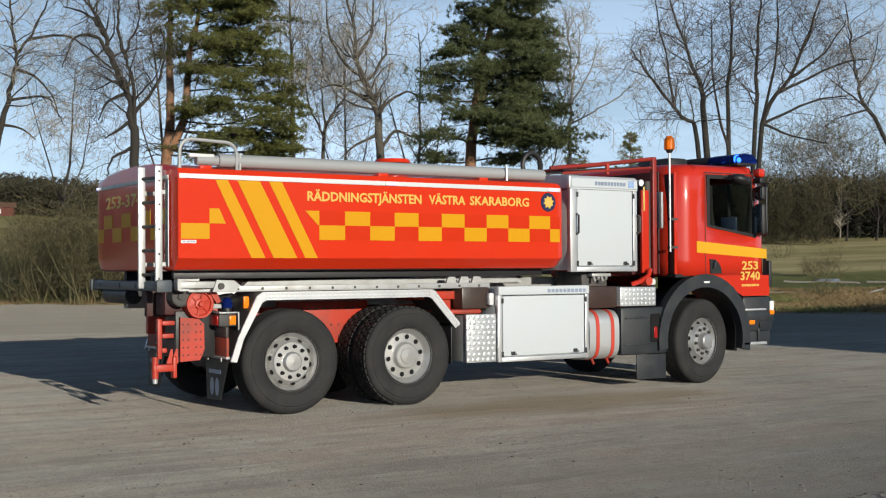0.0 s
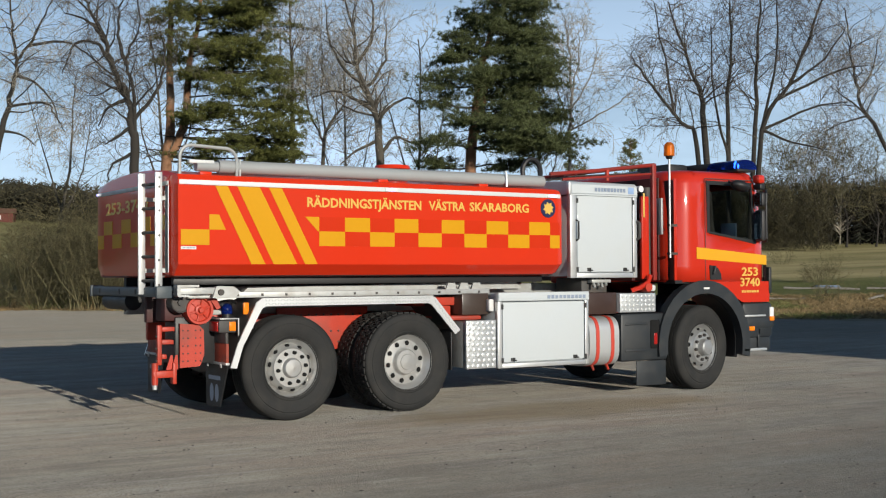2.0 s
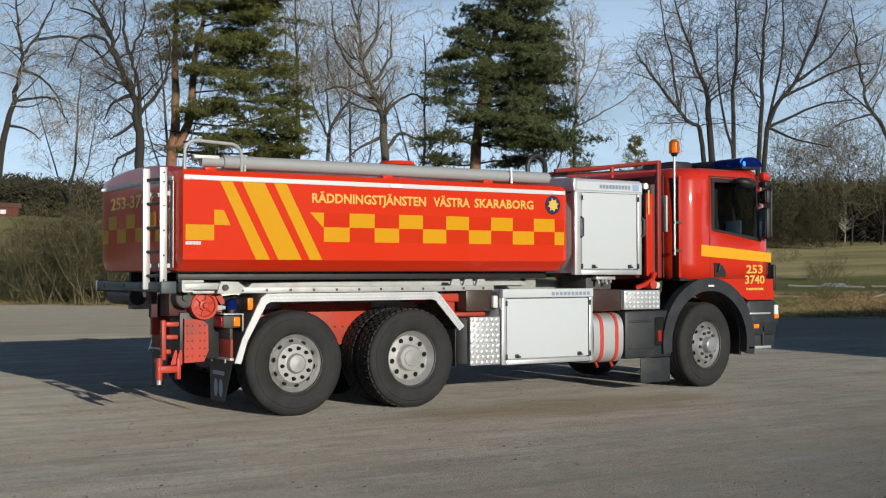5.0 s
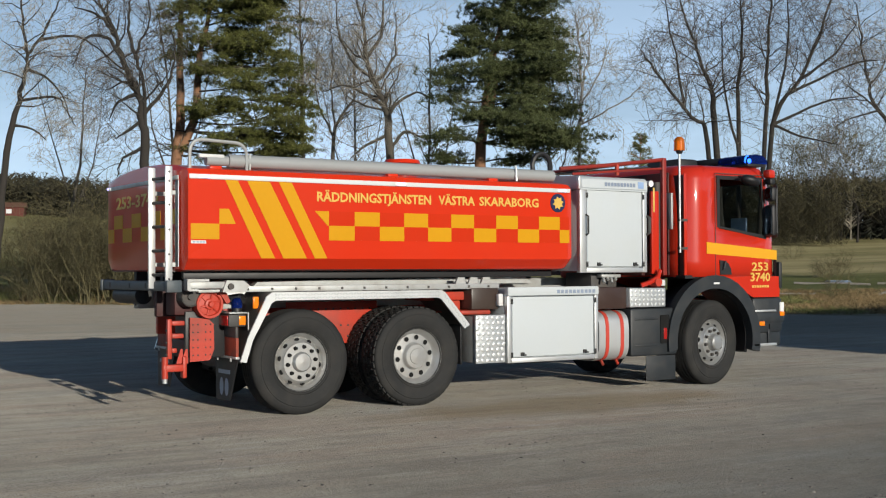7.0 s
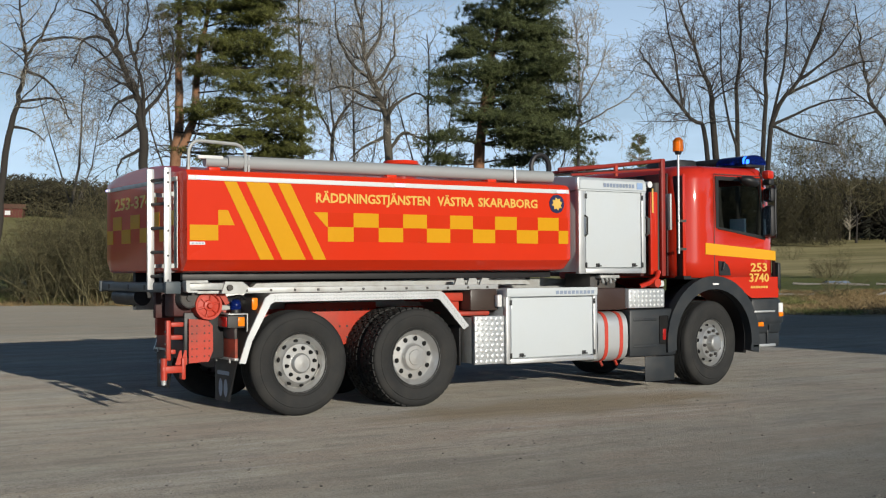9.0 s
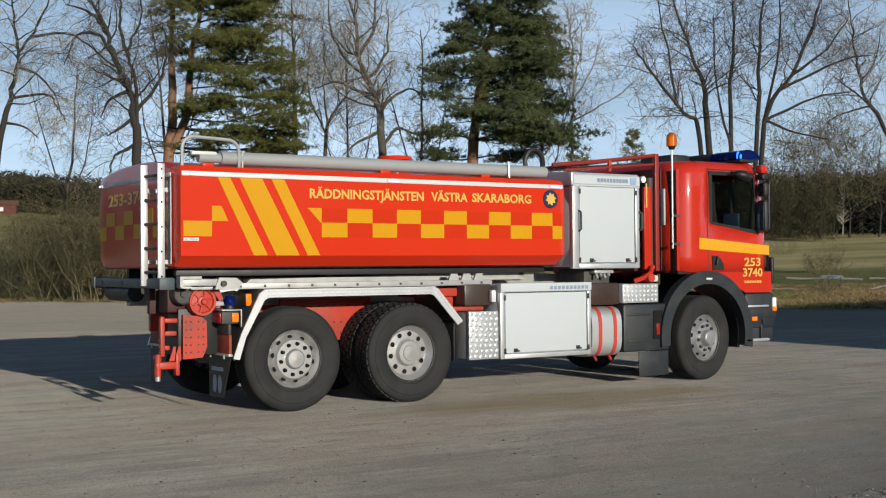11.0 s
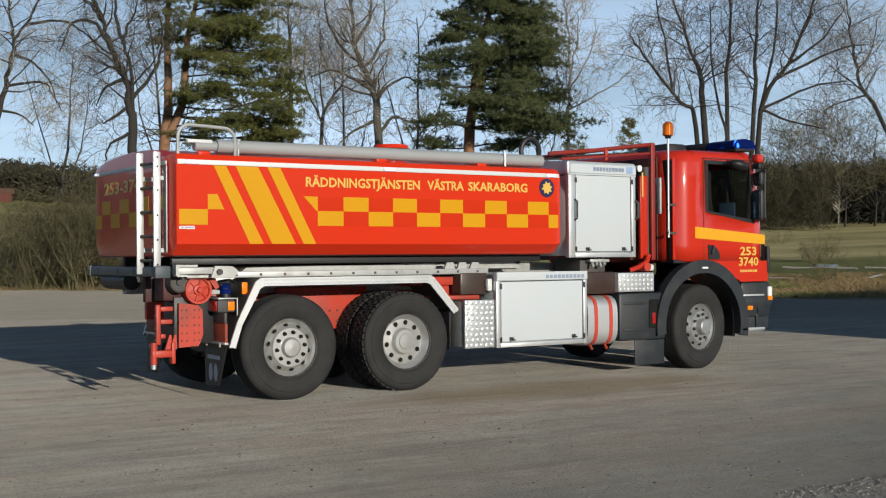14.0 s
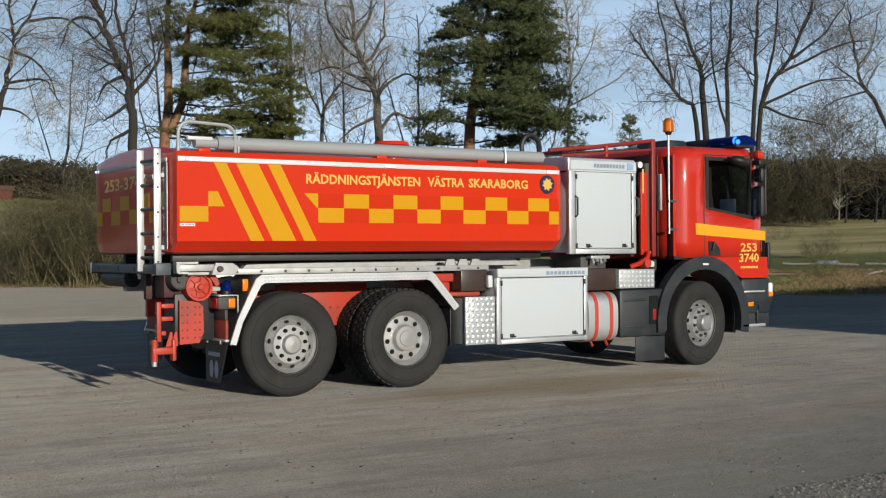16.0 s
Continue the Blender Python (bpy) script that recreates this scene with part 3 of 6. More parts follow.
# ---------- wheels ----------
def wheel_at(truck, x, y, steer, style, twin=False, inner=True):
    """One wheel: rim with dish, tyre, hub and nuts. style: 'flat' shows its nuts, 'deep' is dished in."""
    R = 0.533
    deep = style == 'deep'
    prof = [(0.30, -0.005), (0.296, 0.01), (0.275, 0.035), (0.262, 0.05)]
    if deep:
        prof += [(0.252, 0.075), (0.238, 0.085), (0.20, 0.082), (0.15, 0.078)]
    else:
        prof += [(0.258, 0.075), (0.246, 0.088), (0.238, 0.055), (0.205, 0.016), (0.195, -0.002), (0.10, -0.004)]
    disc = add_lathe(bmesh.new(), prof + [(0.05, prof[-1][1])], 48)
    disc.transform(Matrix.Translation(base_of(truck)))
    rim = part("wheel", disc, RIM_BRIGHT if style == "front" else RIM_SILVER, truck, "grey-silver steel wheel rim")
    rim.location = Vector((x, y, R)) - base_of(truck)
    o = Vector((x, y, R))

    def sub(name, bm, mat, label="", smooth=40):
        bm.transform(Matrix.Translation(o))
        return part(name, bm, mat, rim, label, smooth)

    t = [(0.292, 0.005), (0.31, -0.008), (0.325, -0.016), (0.333, -0.011), (0.36, -0.022), (0.42, -0.03), (0.448, -0.030), (0.455, -0.024), (0.47, -0.026), (0.495, -0.012), (0.502, -0.010), (0.515, 0.002), (0.528, 0.012), (R, 0.03)]
    grooves = [] if deep else [0.075, 0.125, 0.175, 0.225]
    for g in grooves:
        t += [(R, g - 0.006), (R - 0.014, g - 0.004), (R - 0.014, g + 0.004), (R, g + 0.006)]
    t += [(R, 0.27), (0.515, 0.295), (0.47, 0.315), (0.40, 0.315), (0.31, 0.29), (0.292, 0.28)]
    if deep:
        t = [(min(r, R - 0.014), y0) for r, y0 in t]
    sub("tyre", add_lathe(bmesh.new(), t, 72, closed=True), RUBBER, "dusty black truck tyre")
    if deep:
        rows = []
        for k in range(44):
            for row in range(4):
                ang = (k + 0.5 * (row % 2)) * math.tau / 44
                rows.append(Matrix.Translation(o) @ Matrix.Rotation(-ang, 4, 'Y') @ Matrix.Translation((R - 0.008, 0.049 + row * 0.067, 0)) @ Matrix.Diagonal((0.018, 0.054, 0.058, 1)))
        pieces("tread_block", cube(), rows, RUBBER, rim)
    # hand holes and nuts
    rows = []
    for k in range(10):
        ang = k * math.tau / 10 + (0.15 if deep else 0.45)
        r, yy = (0.203, 0.0755) if deep else (0.226, 0.040)
        c = Vector((r * math.cos(ang), yy, r * math.sin(ang)))
        rows.append(Matrix.Translation(o + c) @ Matrix.Rotation(-ang, 4, 'Y') @ Matrix.Diagonal((0.027 if deep else 0.019, 0.006 if deep else 0.016, 0.027, 1)))
    pieces("hand_hole", ball(12, 6), rows, HOLE, rim, "dark hand hole in the rim")
    if deep:
        bm = add_lathe(bmesh.new(), [(0.155, 0.08), (0.14, 0.07), (0.135, 0.03), (0.125, 0.02), (0.085, 0.018), (0.08, 0.008), (0.0, 0.004)], 36)
        sub("hub", bm, RIM_SILVER, "grey hub drum")
    else:
        d = -0.05 if style == 'front' else 0.0
        bm = add_lathe(bmesh.new(), [(0.105, -0.002), (0.100, -0.03 + d), (0.085, -0.045 + d), (0.0, -0.05 + d)], 36)
        sub("hub_cap", bm, RIM_BRIGHT if style == "front" else RIM_SILVER, "domed grey hub cap")
        for k in range(10):
            ang = k * math.tau / 10 + 0.14
            c = Vector((0.155 * math.cos(ang), 0, 0.155 * math.sin(ang)))
            bm = add_rod(bmesh.new(), c + Vector((0, -0.006, 0)), c + Vector((0, -0.035, 0)), 0.021, 0.017, seg=8)
            sub("wheel_nut", bm, HOLE if style == 'flat' else DARK_STEEL, "dark nut cover")
    if twin:
        bm = add_lathe(bmesh.new(), [(r, y0 + 0.345) for r, y0 in t], 64, closed=True)
        for k in range(44):
            for row in range(4):
                ang = (k + 0.5 * (row % 2)) * math.tau / 44
                m = Matrix.Rotation(-ang, 4, 'Y') @ Matrix.Translation((R - 0.008, 0.345 + 0.022 + row * 0.067 + 0.027, 0)) @ Matrix.Diagonal((0.018, 0.054, 0.058, 1))
                bmesh.ops.create_cube(bm, size=1, matrix=m)
        sub("inner_tyre", bm, RUBBER, "inner twin tyre with blocky tread", smooth=30)
    rim.rotation_euler[2] = radians(steer)
    return rim


def build_truck():
    truck = thing("fire_truck", (2.8, 1.25, 0), "red three-axle fire service hook-lift truck parked on gravel", "fire truck")
    P = lambda name, bm, mat, label="", parent=None, smooth=40: part(name, bm, mat, parent or truck, label, smooth)
    B = lambda *a: box(*a)
    # ladder frame and axles
    for v in (0.83, 1.60):
        P("frame_rail", B(-0.95, 6.55, v, v + 0.07, 0.78, 1.06, 0.006), FRAME_RED, "red chassis rail")
    for u in (-0.7, 0.68, 2.1, 3.6, 5.0):
        P("cross_member", B(u, u + 0.10, 0.9, 1.6, 0.82, 1.02), FRAME_RED)
    for u in (0.0, 1.376, 5.736):
        P("axle", add_rod(bmesh.new(), (u, 0.35, 0.53), (u, 2.15, 0.53), 0.075, seg=14), DARK_STEEL, "dirty dark axle")
    P("axle_case", add_lathe(bmesh.new(), [(0.0, -0.2), (0.14, -0.17), (0.2, 0.0), (0.14, 0.17), (0.0, 0.2)], 20, (1.376, 1.25, 0.53)), DARK_STEEL)
    P("bogie_plate", B(0.15, 1.25, 0.70, 0.74, 0.66, 1.12, 0.01), FRAME_RED, "dusty red bogie plate")
    pieces("plate_bolt", ball(6, 4), [Matrix.Translation((0.25 + k * 0.09, 0.697, z)) @ Matrix.Diagonal((0.012, 0.01, 0.012, 1)) for k in range(11) for z in (0.74, 0.86, 1.04)], DARK_STEEL, truck)
    P("gearbox", B(4.2, 5.6, 1.0, 1.5, 0.45, 0.95, 0.08), DARK_STEEL)
    # hook-lift subframe
    P("subframe_rail", B(-1.05, 2.53, 0.16, 0.24, 1.245, 1.305, 0.006), GALV, "pale galvanised outer rail")
    P("subframe_rail", B(-1.05, 2.53, 2.26, 2.34, 1.245, 1.305, 0.006), GALV)
    P("subframe_rail", add_prism(bmesh.new(), [(-0.35, 1.30), (3.20, 1.30), (3.10, 1.385), (-0.30, 1.34)], 0.45, 0.55), GALV, "pale grey inner lift beam")
    for v in (0.86, 1.60):
        P("subframe_rail", B(-1.2, 4.4, v - 0.06, v + 0.06, 1.06, 1.355, 0.008), GALV, "grey hook-lift beam")
    pieces("rail_bolt", cube(), [Matrix.Translation((-0.8 + k * 0.265, 0.157, 1.274)) @ Matrix.Diagonal((0.024, 0.008, 0.024, 1)) for k in range(13)], DARK_STEEL, truck)
    bm = bmesh.new()
    for u in (1.98, 2.15, 2.32):
        add_prism(bm, [(u, 1.305), (u + 0.14, 1.305), (u + 0.12, 1.375), (u + 0.03, 1.375)], 0.22, 0.25)
    P("roller_bracket", bm, GALV, "pale bracket plates", smooth=0)
    # container locks: hooked plates with pins
    P("lock_bracket", add_prism(bmesh.new(), [(-1.20, 1.275), (-1.18, 1.262), (-1.08, 1.262), (-1.08, 1.28), (-1.165, 1.284), (-1.168, 1.352), (-0.98, 1.356), (-0.98, 1.378), (-1.20, 1.378)], 0.06, 0.16), GALV, "pale hooked container lock", smooth=0)
    P("lock_bar", B(-1.16, -0.80, 0.09, 0.17, 1.285, 1.352, 0.006), GALV, "pale lock bar")
    P("lock_bracket", add_prism(bmesh.new(), [(-0.84, 1.25), (-0.60, 1.25), (-0.55, 1.31), (-0.62, 1.36), (-0.80, 1.365)], 0.06, 0.10), GALV, "pale lock plate", smooth=0)
    P("lock_pin", add_rod(bmesh.new(), (-0.76, 0.03, 1.305), (-0.76, 0.12, 1.305), 0.03, seg=12), DARK_STEEL, "dark lock pin")
    # rear beam and rollers
    P("rear_beam", B(-1.38, -1.25, 0.14, 2.16, 1.262, 1.358, 0.014), BEAM_GREY, "dark grey rear roller beam")
    for v in (0.09, 2.161):
        P("beam_end", B(-1.395, -1.24, v, v + 0.05, 1.25, 1.37, 0.012), BEAM_GREY, "dark beam end cap")
    pieces("beam_rivet", cube(), [Matrix.Translation((-1.381, v, 1.31)) @ Matrix.Diagonal((0.006, 0.03, 0.05, 1)) for v in (0.75, 1.25, 1.9)], BLACK, truck)
    P("rear_roller", add_rod(bmesh.new(), (-1.28, 1.10, 1.205), (-1.28, 1.85, 1.205), 0.09, seg=20), BLACK, "black rear roller")
    bm = add_lathe(bmesh.new(), [(0.0, -0.02), (0.03, -0.02), (0.035, 0.0), (0.085, 0.0), (0.10, -0.015), (0.105, 0.02), (0.105, 0.26), (0.0, 0.26)], 28, (-1.10, 0.24, 1.205))
    P("rear_roller", bm, DARK_STEEL, "grey guide roller")
    # arms and cross beam take the red with shade in its colour
    P("roller_arm", B(-1.28, -0.9, 0.7, 0.78, 1.0, 1.26, 0.01), SHADED_RED)
    P("roller_arm", B(-1.20, -0.9, 1.56, 1.64, 1.08, 1.26, 0.01), SHADED_RED)
    P("rear_crosshead", B(-1.22, -0.95, 0.36, 0.62, 1.02, 1.26, 0.02), SHADED_RED, "red rear cross beam, darkened for shade")
    # red round hub with a ribbed face
    bm = add_lathe(bmesh.new(), [(0.0, -0.085), (0.022, -0.085), (0.03, -0.06), (0.05, -0.055), (0.055, -0.03), (0.105, -0.025), (0.115, -0.05), (0.138, -0.05), (0.142, -0.02), (0.138, 0.16), (0.0, 0.17)], 36, (-0.905, 0.27, 1.128))
    hub = P("hydraulic_reel", bm, FRAME_RED, "round red hub on the rear frame")
    for k in range(6):
        c, sn = math.cos(k * math.tau / 6 + 0.3), math.sin(k * math.tau / 6 + 0.3)
        P("hub_rib", add_rod(bmesh.new(), (-0.905 + 0.04 * c, 0.232, 1.128 + 0.04 * sn), (-0.905 + 0.12 * c, 0.236, 1.128 + 0.12 * sn), 0.012, 0.008, seg=6), FRAME_RED, parent=hub)
    P("hub_guard", add_prism(bmesh.new(), [(-0.86, 1.275), (-0.74, 1.24), (-0.70, 1.15), (-0.74, 1.13), (-0.80, 1.22), (-0.88, 1.255)], 0.20, 0.30), FRAME_RED, "bent red guard over the hub", smooth=0)
    # rear lamp cluster on a pale bracket
    P("lamp_bracket", B(-0.76, -0.56, 0.085, 0.32, 1.035, 1.048, 0.003), GALV, "pale lamp bracket")
    P("bracket_leg", B(-0.568, -0.556, 0.075, 0.10, 0.86, 1.048, 0.003), GALV)
    lampbox = P("rear_lamp_box", B(-0.76, -0.58, 0.10, 0.44, 0.905, 1.028, 0.012), DARK_STEEL, "dark rear lamp box")
    P("rear_lamp", B(-0.772, -0.757, 0.12, 0.42, 0.918, 1.015, 0.005), RED_LENS, "red rear lamp", parent=lampbox)
    P("side_marker_lamp", B(-0.655, -0.585, 0.088, 0.104, 0.922, 1.012, 0.006), ORANGE_LENS, "orange corner lamp", parent=lampbox)
    bm = bmesh.new()
    add_lathe(bm, [(0.055, 0.0), (0.055, 0.05), (0.048, 0.08), (0.03, 0.098), (0.0, 0.104)], 20)
    bm.transform(Matrix.Translation((-0.615, 0.25, 1.085)) @ Matrix.Rotation(radians(90), 4, 'X'))
    P("blue_beacon", bm, BLUE_DOME, "small blue rear beacon")
    P("beacon_foot", add_rod(bmesh.new(), (-0.615, 0.25, 1.048), (-0.615, 0.25, 1.086), 0.05, seg=14), BLACK)
    for p in (((-0.70, 0.3, 1.20), (-0.55, 0.3, 1.22), (-0.45, 0.4, 1.19)), ((-0.72, 0.34, 1.16), (-0.60, 0.36, 1.14), (-0.50, 0.45, 1.10))):
        P("air_hose", add_tube(bmesh.new(), smooth_line([Vector(q) for q in p], 4), 0.012), BLACK, "black air hose")
    # tow end: red plates and cross bars
    P("rear_plate", add_prism(bmesh.new(), [(-1.09, 0.565), (-0.885, 0.575), (-0.84, 0.68), (-0.845, 0.93), (-0.90, 0.985), (-1.09, 1.0)], 0.28, 0.31), FRAME_RED, "scuffed red side plate with bolts", smooth=0)
    pieces("plate_bolt", ball(6, 4), [Matrix.Translation((u, 0.279, 0.63 + k * 0.075)) @ Matrix.Diagonal((0.009, 0.008, 0.009, 1)) for k in range(5) for u in (-1.06, -1.01, -0.93, -0.88)], DARK_STEEL, truck)
    # black here paints the shadow that lies behind the side plate
    P("rear_box_wall", B(-1.12, -0.70, 0.33, 0.37, 0.60, 1.06, 0.008), BLACK, "frame wall blackened for the shadow behind the plate")
    P("rear_upright", B(-1.315, -1.27, 0.29, 0.34, 0.60, 0.99, 0.008), FRAME_RED, "red rear upright")
    for z, w in ((0.925, 0.13), (0.80, 0.12), (0.66, 0.05)):
        P("tow_bar", B(-1.27, -1.27 + w, 0.29, 0.44, z, z + 0.045, 0.008), FRAME_RED, "short red bar")
    pieces("upright_bolt", ball(6, 4), [Matrix.Translation((-1.318, 0.315, z)) @ Matrix.Diagonal((0.012, 0.014, 0.014, 1)) for z in (0.64, 0.70, 0.76, 0.88)], DARK_STEEL, truck)
    # underrun bar and cross plate below are likewise coloured as shaded
    P("underrun_bar", B(-1.10, -1.04, 0.35, 0.8, 0.60, 0.78, 0.01), SHADED_RED, "red underrun bar, darkened for shade")
    for u in (-1.22, -1.17):
        P("tow_rib", add_prism(bmesh.new(), [(u - 0.04, 0.56), (u + 0.03, 0.56), (u + 0.025, 0.70), (u + 0.005, 0.70)], 0.20, 0.215), FRAME_RED, "red stiffening rib", smooth=0)
    P("tow_arm", B(-1.40, -1.19, 0.17, 0.24, 0.485, 0.555, 0.012), FRAME_RED, "red tow arm")
    P("tow_arm", B(-1.205, -1.165, 0.165, 0.245, 0.42, 0.63, 0.01), FRAME_RED, "red arm end plate")
    P("tow_pin", add_rod(bmesh.new(), (-1.375, 0.20, 0.42), (-1.375, 0.20, 0.63), 0.032, seg=12), FRAME_RED, "red tow pin")
    P("pin_tip", add_rod(bmesh.new(), (-1.375, 0.20, 0.375), (-1.375, 0.20, 0.42), 0.024, seg=12), GALV, "bare steel pin tip")
    P("rear_crossplate", B(-1.00, -0.96, 0.40, 0.95, 0.60, 1.10, 0.01), SHADED_RED, "red rear cross plate, darkened for shade")
    # mud flaps behind the rear wheels
    for v in (0.07, 1.80):
        flap = P("mud_flap", add_prism(bmesh.new(), [(v + 0.16, 0.17), (v + 0.50, 0.16), (v + 0.52, 0.60), (v - 0.04, 0.585)], -0.70, -0.685, "x"), BLACK, "black rubber mud flap")
        bm = bmesh.new()
        for q in (0.23, 0.36):
            ring = [bm.verts.new((-0.7015, v + q + 0.05 * math.cos(k * math.tau / 18), 0.30 + 0.09 * math.sin(k * math.tau / 18))) for k in range(18)]
            bm.faces.new(ring)
        add_box(bm, -0.7025, -0.701, v + 0.14, v + 0.44, 0.43, 0.47)
        P("flap_print", bm, GREY_BAR, "grey print on the flap", parent=flap, smooth=0)
        P("flap_board", B(-0.71, -0.68, v - 0.03, v + 0.5, 0.61, 0.80, 0.006), surface("worn_red_board", (0.30, 0.05, 0.025), 0.7, vary=0.3, scale=7, dirt=(0.05, 0.045, 0.04), dirt_amount=1.0), "worn red board over the flap")
        P("flap_board", B(-0.715, -0.685, v - 0.03, v + 0.45, 0.80, 0.905, 0.006), DARK_STEEL, "dusty dark board over the flap")
        P("flap_rail", B(-0.722, -0.68, v - 0.05, v + 0.53, 0.588, 0.612, 0.004), GALV, "pale flap clamp rail")
        for q in (0.06, 0.40):
            P("clamp_bolt", B(-0.73, -0.715, v + q, v + q + 0.03, 0.56, 0.60, 0.004), GALV)
    # tread-plate mudguard over the bogie
    line = [(-0.68, 0.565), (-0.60, 0.80), (-0.40, 1.20), (-0.34, 1.242), (1.64, 1.242), (1.70, 1.22), (2.02, 0.86)]
    inner = [(-0.615, 0.555), (-0.545, 0.775), (-0.345, 1.135), (-0.30, 1.16), (1.61, 1.16), (1.65, 1.145), (1.955, 0.815)]
    for v0, v1, q0, q1 in ((0.0, 0.022, 0.022, 0.62), (2.478, 2.5, 1.88, 2.478)):
        guard = P("mudguard", add_prism(bmesh.new(), line + inner[::-1], v0, v1), ALU, "bare aluminium mudguard over the twin axles", smooth=30)
        P("mudguard_sheet", add_prism(bmesh.new(), line + [(x * 0.985 + 0.01, z - 0.018) for x, z in line[::-1]], q0, q1), DARK_STEEL, "dark dirty guard sheet", parent=guard, smooth=30)
    rows = [Matrix.Translation((-0.30 + k * 0.033, -0.001, 1.183 + row * 0.036)) @ Matrix.Rotation(radians(45 if (k + row) % 2 else -45), 4, 'Y') @ Matrix.Diagonal((0.026, 0.005, 0.010, 1)) for k in range(59) for row in range(2)]
    rows += [Matrix.Translation((1.70 + k * 0.022, -0.001, 1.175 - k * 0.0255)) @ Matrix.Rotation(radians(0 if k % 2 else 90), 4, 'Y') @ Matrix.Diagonal((0.03, 0.003, 0.009, 1)) for k in range(14)]
    pieces("tread_stud", cube(), rows, ALU_PLATE, truck)
    P("guard_reflector", B(-0.50, -0.44, 0.1, 0.13, 1.08, 1.2, 0.008), ORANGE_LENS, "orange reflector")
    P("splash_flap", B(1.93, 1.945, 0.05, 0.6, 0.42, 0.86, 0.004), BLACK, "black splash flap")
    # wheels
    for far in (False, True):
        for x, st, style, twin in ((0.0, 0, 'flat', False), (1.376, 0, 'deep', True), (5.736, 9, 'front', False)):
            wheel_at(truck, x, 0.05 if not far else 2.45, st if not far else 180 + st, style, twin)
    # studded locker panel
    panel = P("tread_panel", B(2.12, 2.52, 0.03, 0.09, 0.42, 0.955, 0.006), ALU_PLATE, "studded aluminium locker panel")
    pieces("stud", ball(), [Matrix.Translation((2.153 + i * 0.067 + (0.008 if j % 2 else -0.008), 0.029, 0.452 + j * 0.059)) @ Matrix.Rotation(radians(45 if (i + j) % 2 else -45), 4, 'Y') @ Matrix.Diagonal((0.028, 0.007, 0.021, 1))
                            for i in range(6) for j in range(9)], CHROME, panel)
    P("locker_body", B(2.12, 2.52, 0.09, 0.55, 0.43, 0.94, 0.01), GALV, "grey locker body")
    # lower cabinet
    def cabinet(x0, x1, z0, z1, depth, top_h, d0, d1, e0, e1, handle):
        c = P("side_cabinet", B(x0 + 0.03, x1 - 0.03, 0.06, depth, z0 + 0.02, z1 - 0.01, 0.01), CABINET, "white-painted equipment cabinet")
        for a in ((x0, d0 - 0.012, z0, z1 - top_h), (d1 + 0.012, x1, z0, z1 - top_h)):
            P("cabinet_frame", B(a[0], a[1], 0.0, 0.07, a[2], a[3], 0.006), ALU, "aluminium edge frame", parent=c)
        P("cabinet_frame", B(d0 - 0.011, d1 + 0.011, 0.001, 0.07, z0, e0 - 0.012, 0.006), ALU, parent=c)
        P("fascia", B(x0, x1, -0.012, 0.07, z1 - top_h + 0.001, z1, 0.008), CABINET, "white top fascia", parent=c)
        door = P("cabinet_door", B(d0, d1, 0.008, 0.05, e0, e1, 0.006), CABINET, "smooth white flap door", parent=c)
        return c, door
    low, door = cabinet(2.53, 3.84, 0.41, 1.262, 0.62, 0.10, 2.60, 3.775, 0.475, 1.15, False)
    def fittings(locks, z, corners, owner):
        for u in locks:
            bm = box(u - 0.03, u + 0.02, -0.012, 0.008, z, z + 0.04, 0.004)
            add_box(bm, u - 0.008, u + 0.03, -0.03, -0.012, z + 0.002, z + 0.018, 0.003)
            P("latch", bm, BLACK, "black door latch", parent=owner)
        for u, w in corners:
            P("hinge", box(u - 0.013, u + 0.013, -0.012, 0.0, w - 0.03, w + 0.03, 0.003), BLACK, "black corner fitting", parent=owner)
    fittings((2.74, 3.64), 0.485, ((2.585, 1.10), (3.79, 1.10), (2.585, 0.50), (3.79, 0.50)), low)
    def bars(x0, x1, z0, z1, y, parent):
        bm = bmesh.new()
        w = (x1 - x0) / 10
        for k in range(10):
            add_box(bm, x0 + k * w, x0 + k * w + w * 0.72, y - 0.002, y, z0, z1)
        P("maker_print", bm, GREY_BAR, "grey-blue bars of a maker's mark", parent=parent, smooth=0)
    bars(3.22, 3.80, 1.185, 1.225, -0.0125, low)
    # upper cabinet
    up, door = cabinet(3.575, 4.61, 1.42, 2.40, 0.85, 0.002, 3.685, 4.535, 1.49, 2.39, True)
    P("fascia", add_prism(bmesh.new(), [(0.02, 2.401), (0.0, 2.42), (0.01, 2.52), (0.05, 2.555), (0.84, 2.60), (0.84, 2.401)], 3.56, 4.62, "x"), CABINET, "white roof cap", parent=up)
    P("cap_edge", B(3.555, 3.60, -0.006, 0.05, 2.40, 2.55, 0.01), ALU, parent=up)
    bars(3.95, 4.44, 2.445, 2.49, -0.001, up)
    P("maker_badge", B(4.47, 4.56, -0.003, 0.001, 2.43, 2.51, 0.004), LOGO_BLUE, "small blue badge", parent=up)
    bm = add_tube(bmesh.new(), [(3.665, 0.0, 2.10), (3.665, -0.04, 2.08), (3.665, -0.04, 1.88), (3.665, 0.0, 1.86)], 0.012)
    P("door_handle", bm, BLACK, "black bow handle", parent=up)
    bm = add_tube(bmesh.new(), [(4.605, 0.0, 2.10), (4.625, -0.03, 2.08), (4.625, -0.03, 1.90), (4.605, 0.0, 1.88)], 0.018)
    P("door_handle", bm, DARK_STEEL, "dark grab handle", parent=up)
    fittings((3.86, 4.42), 1.50, ((3.675, 2.33), (4.548, 2.33), (3.675, 1.52), (4.548, 1.52)), up)
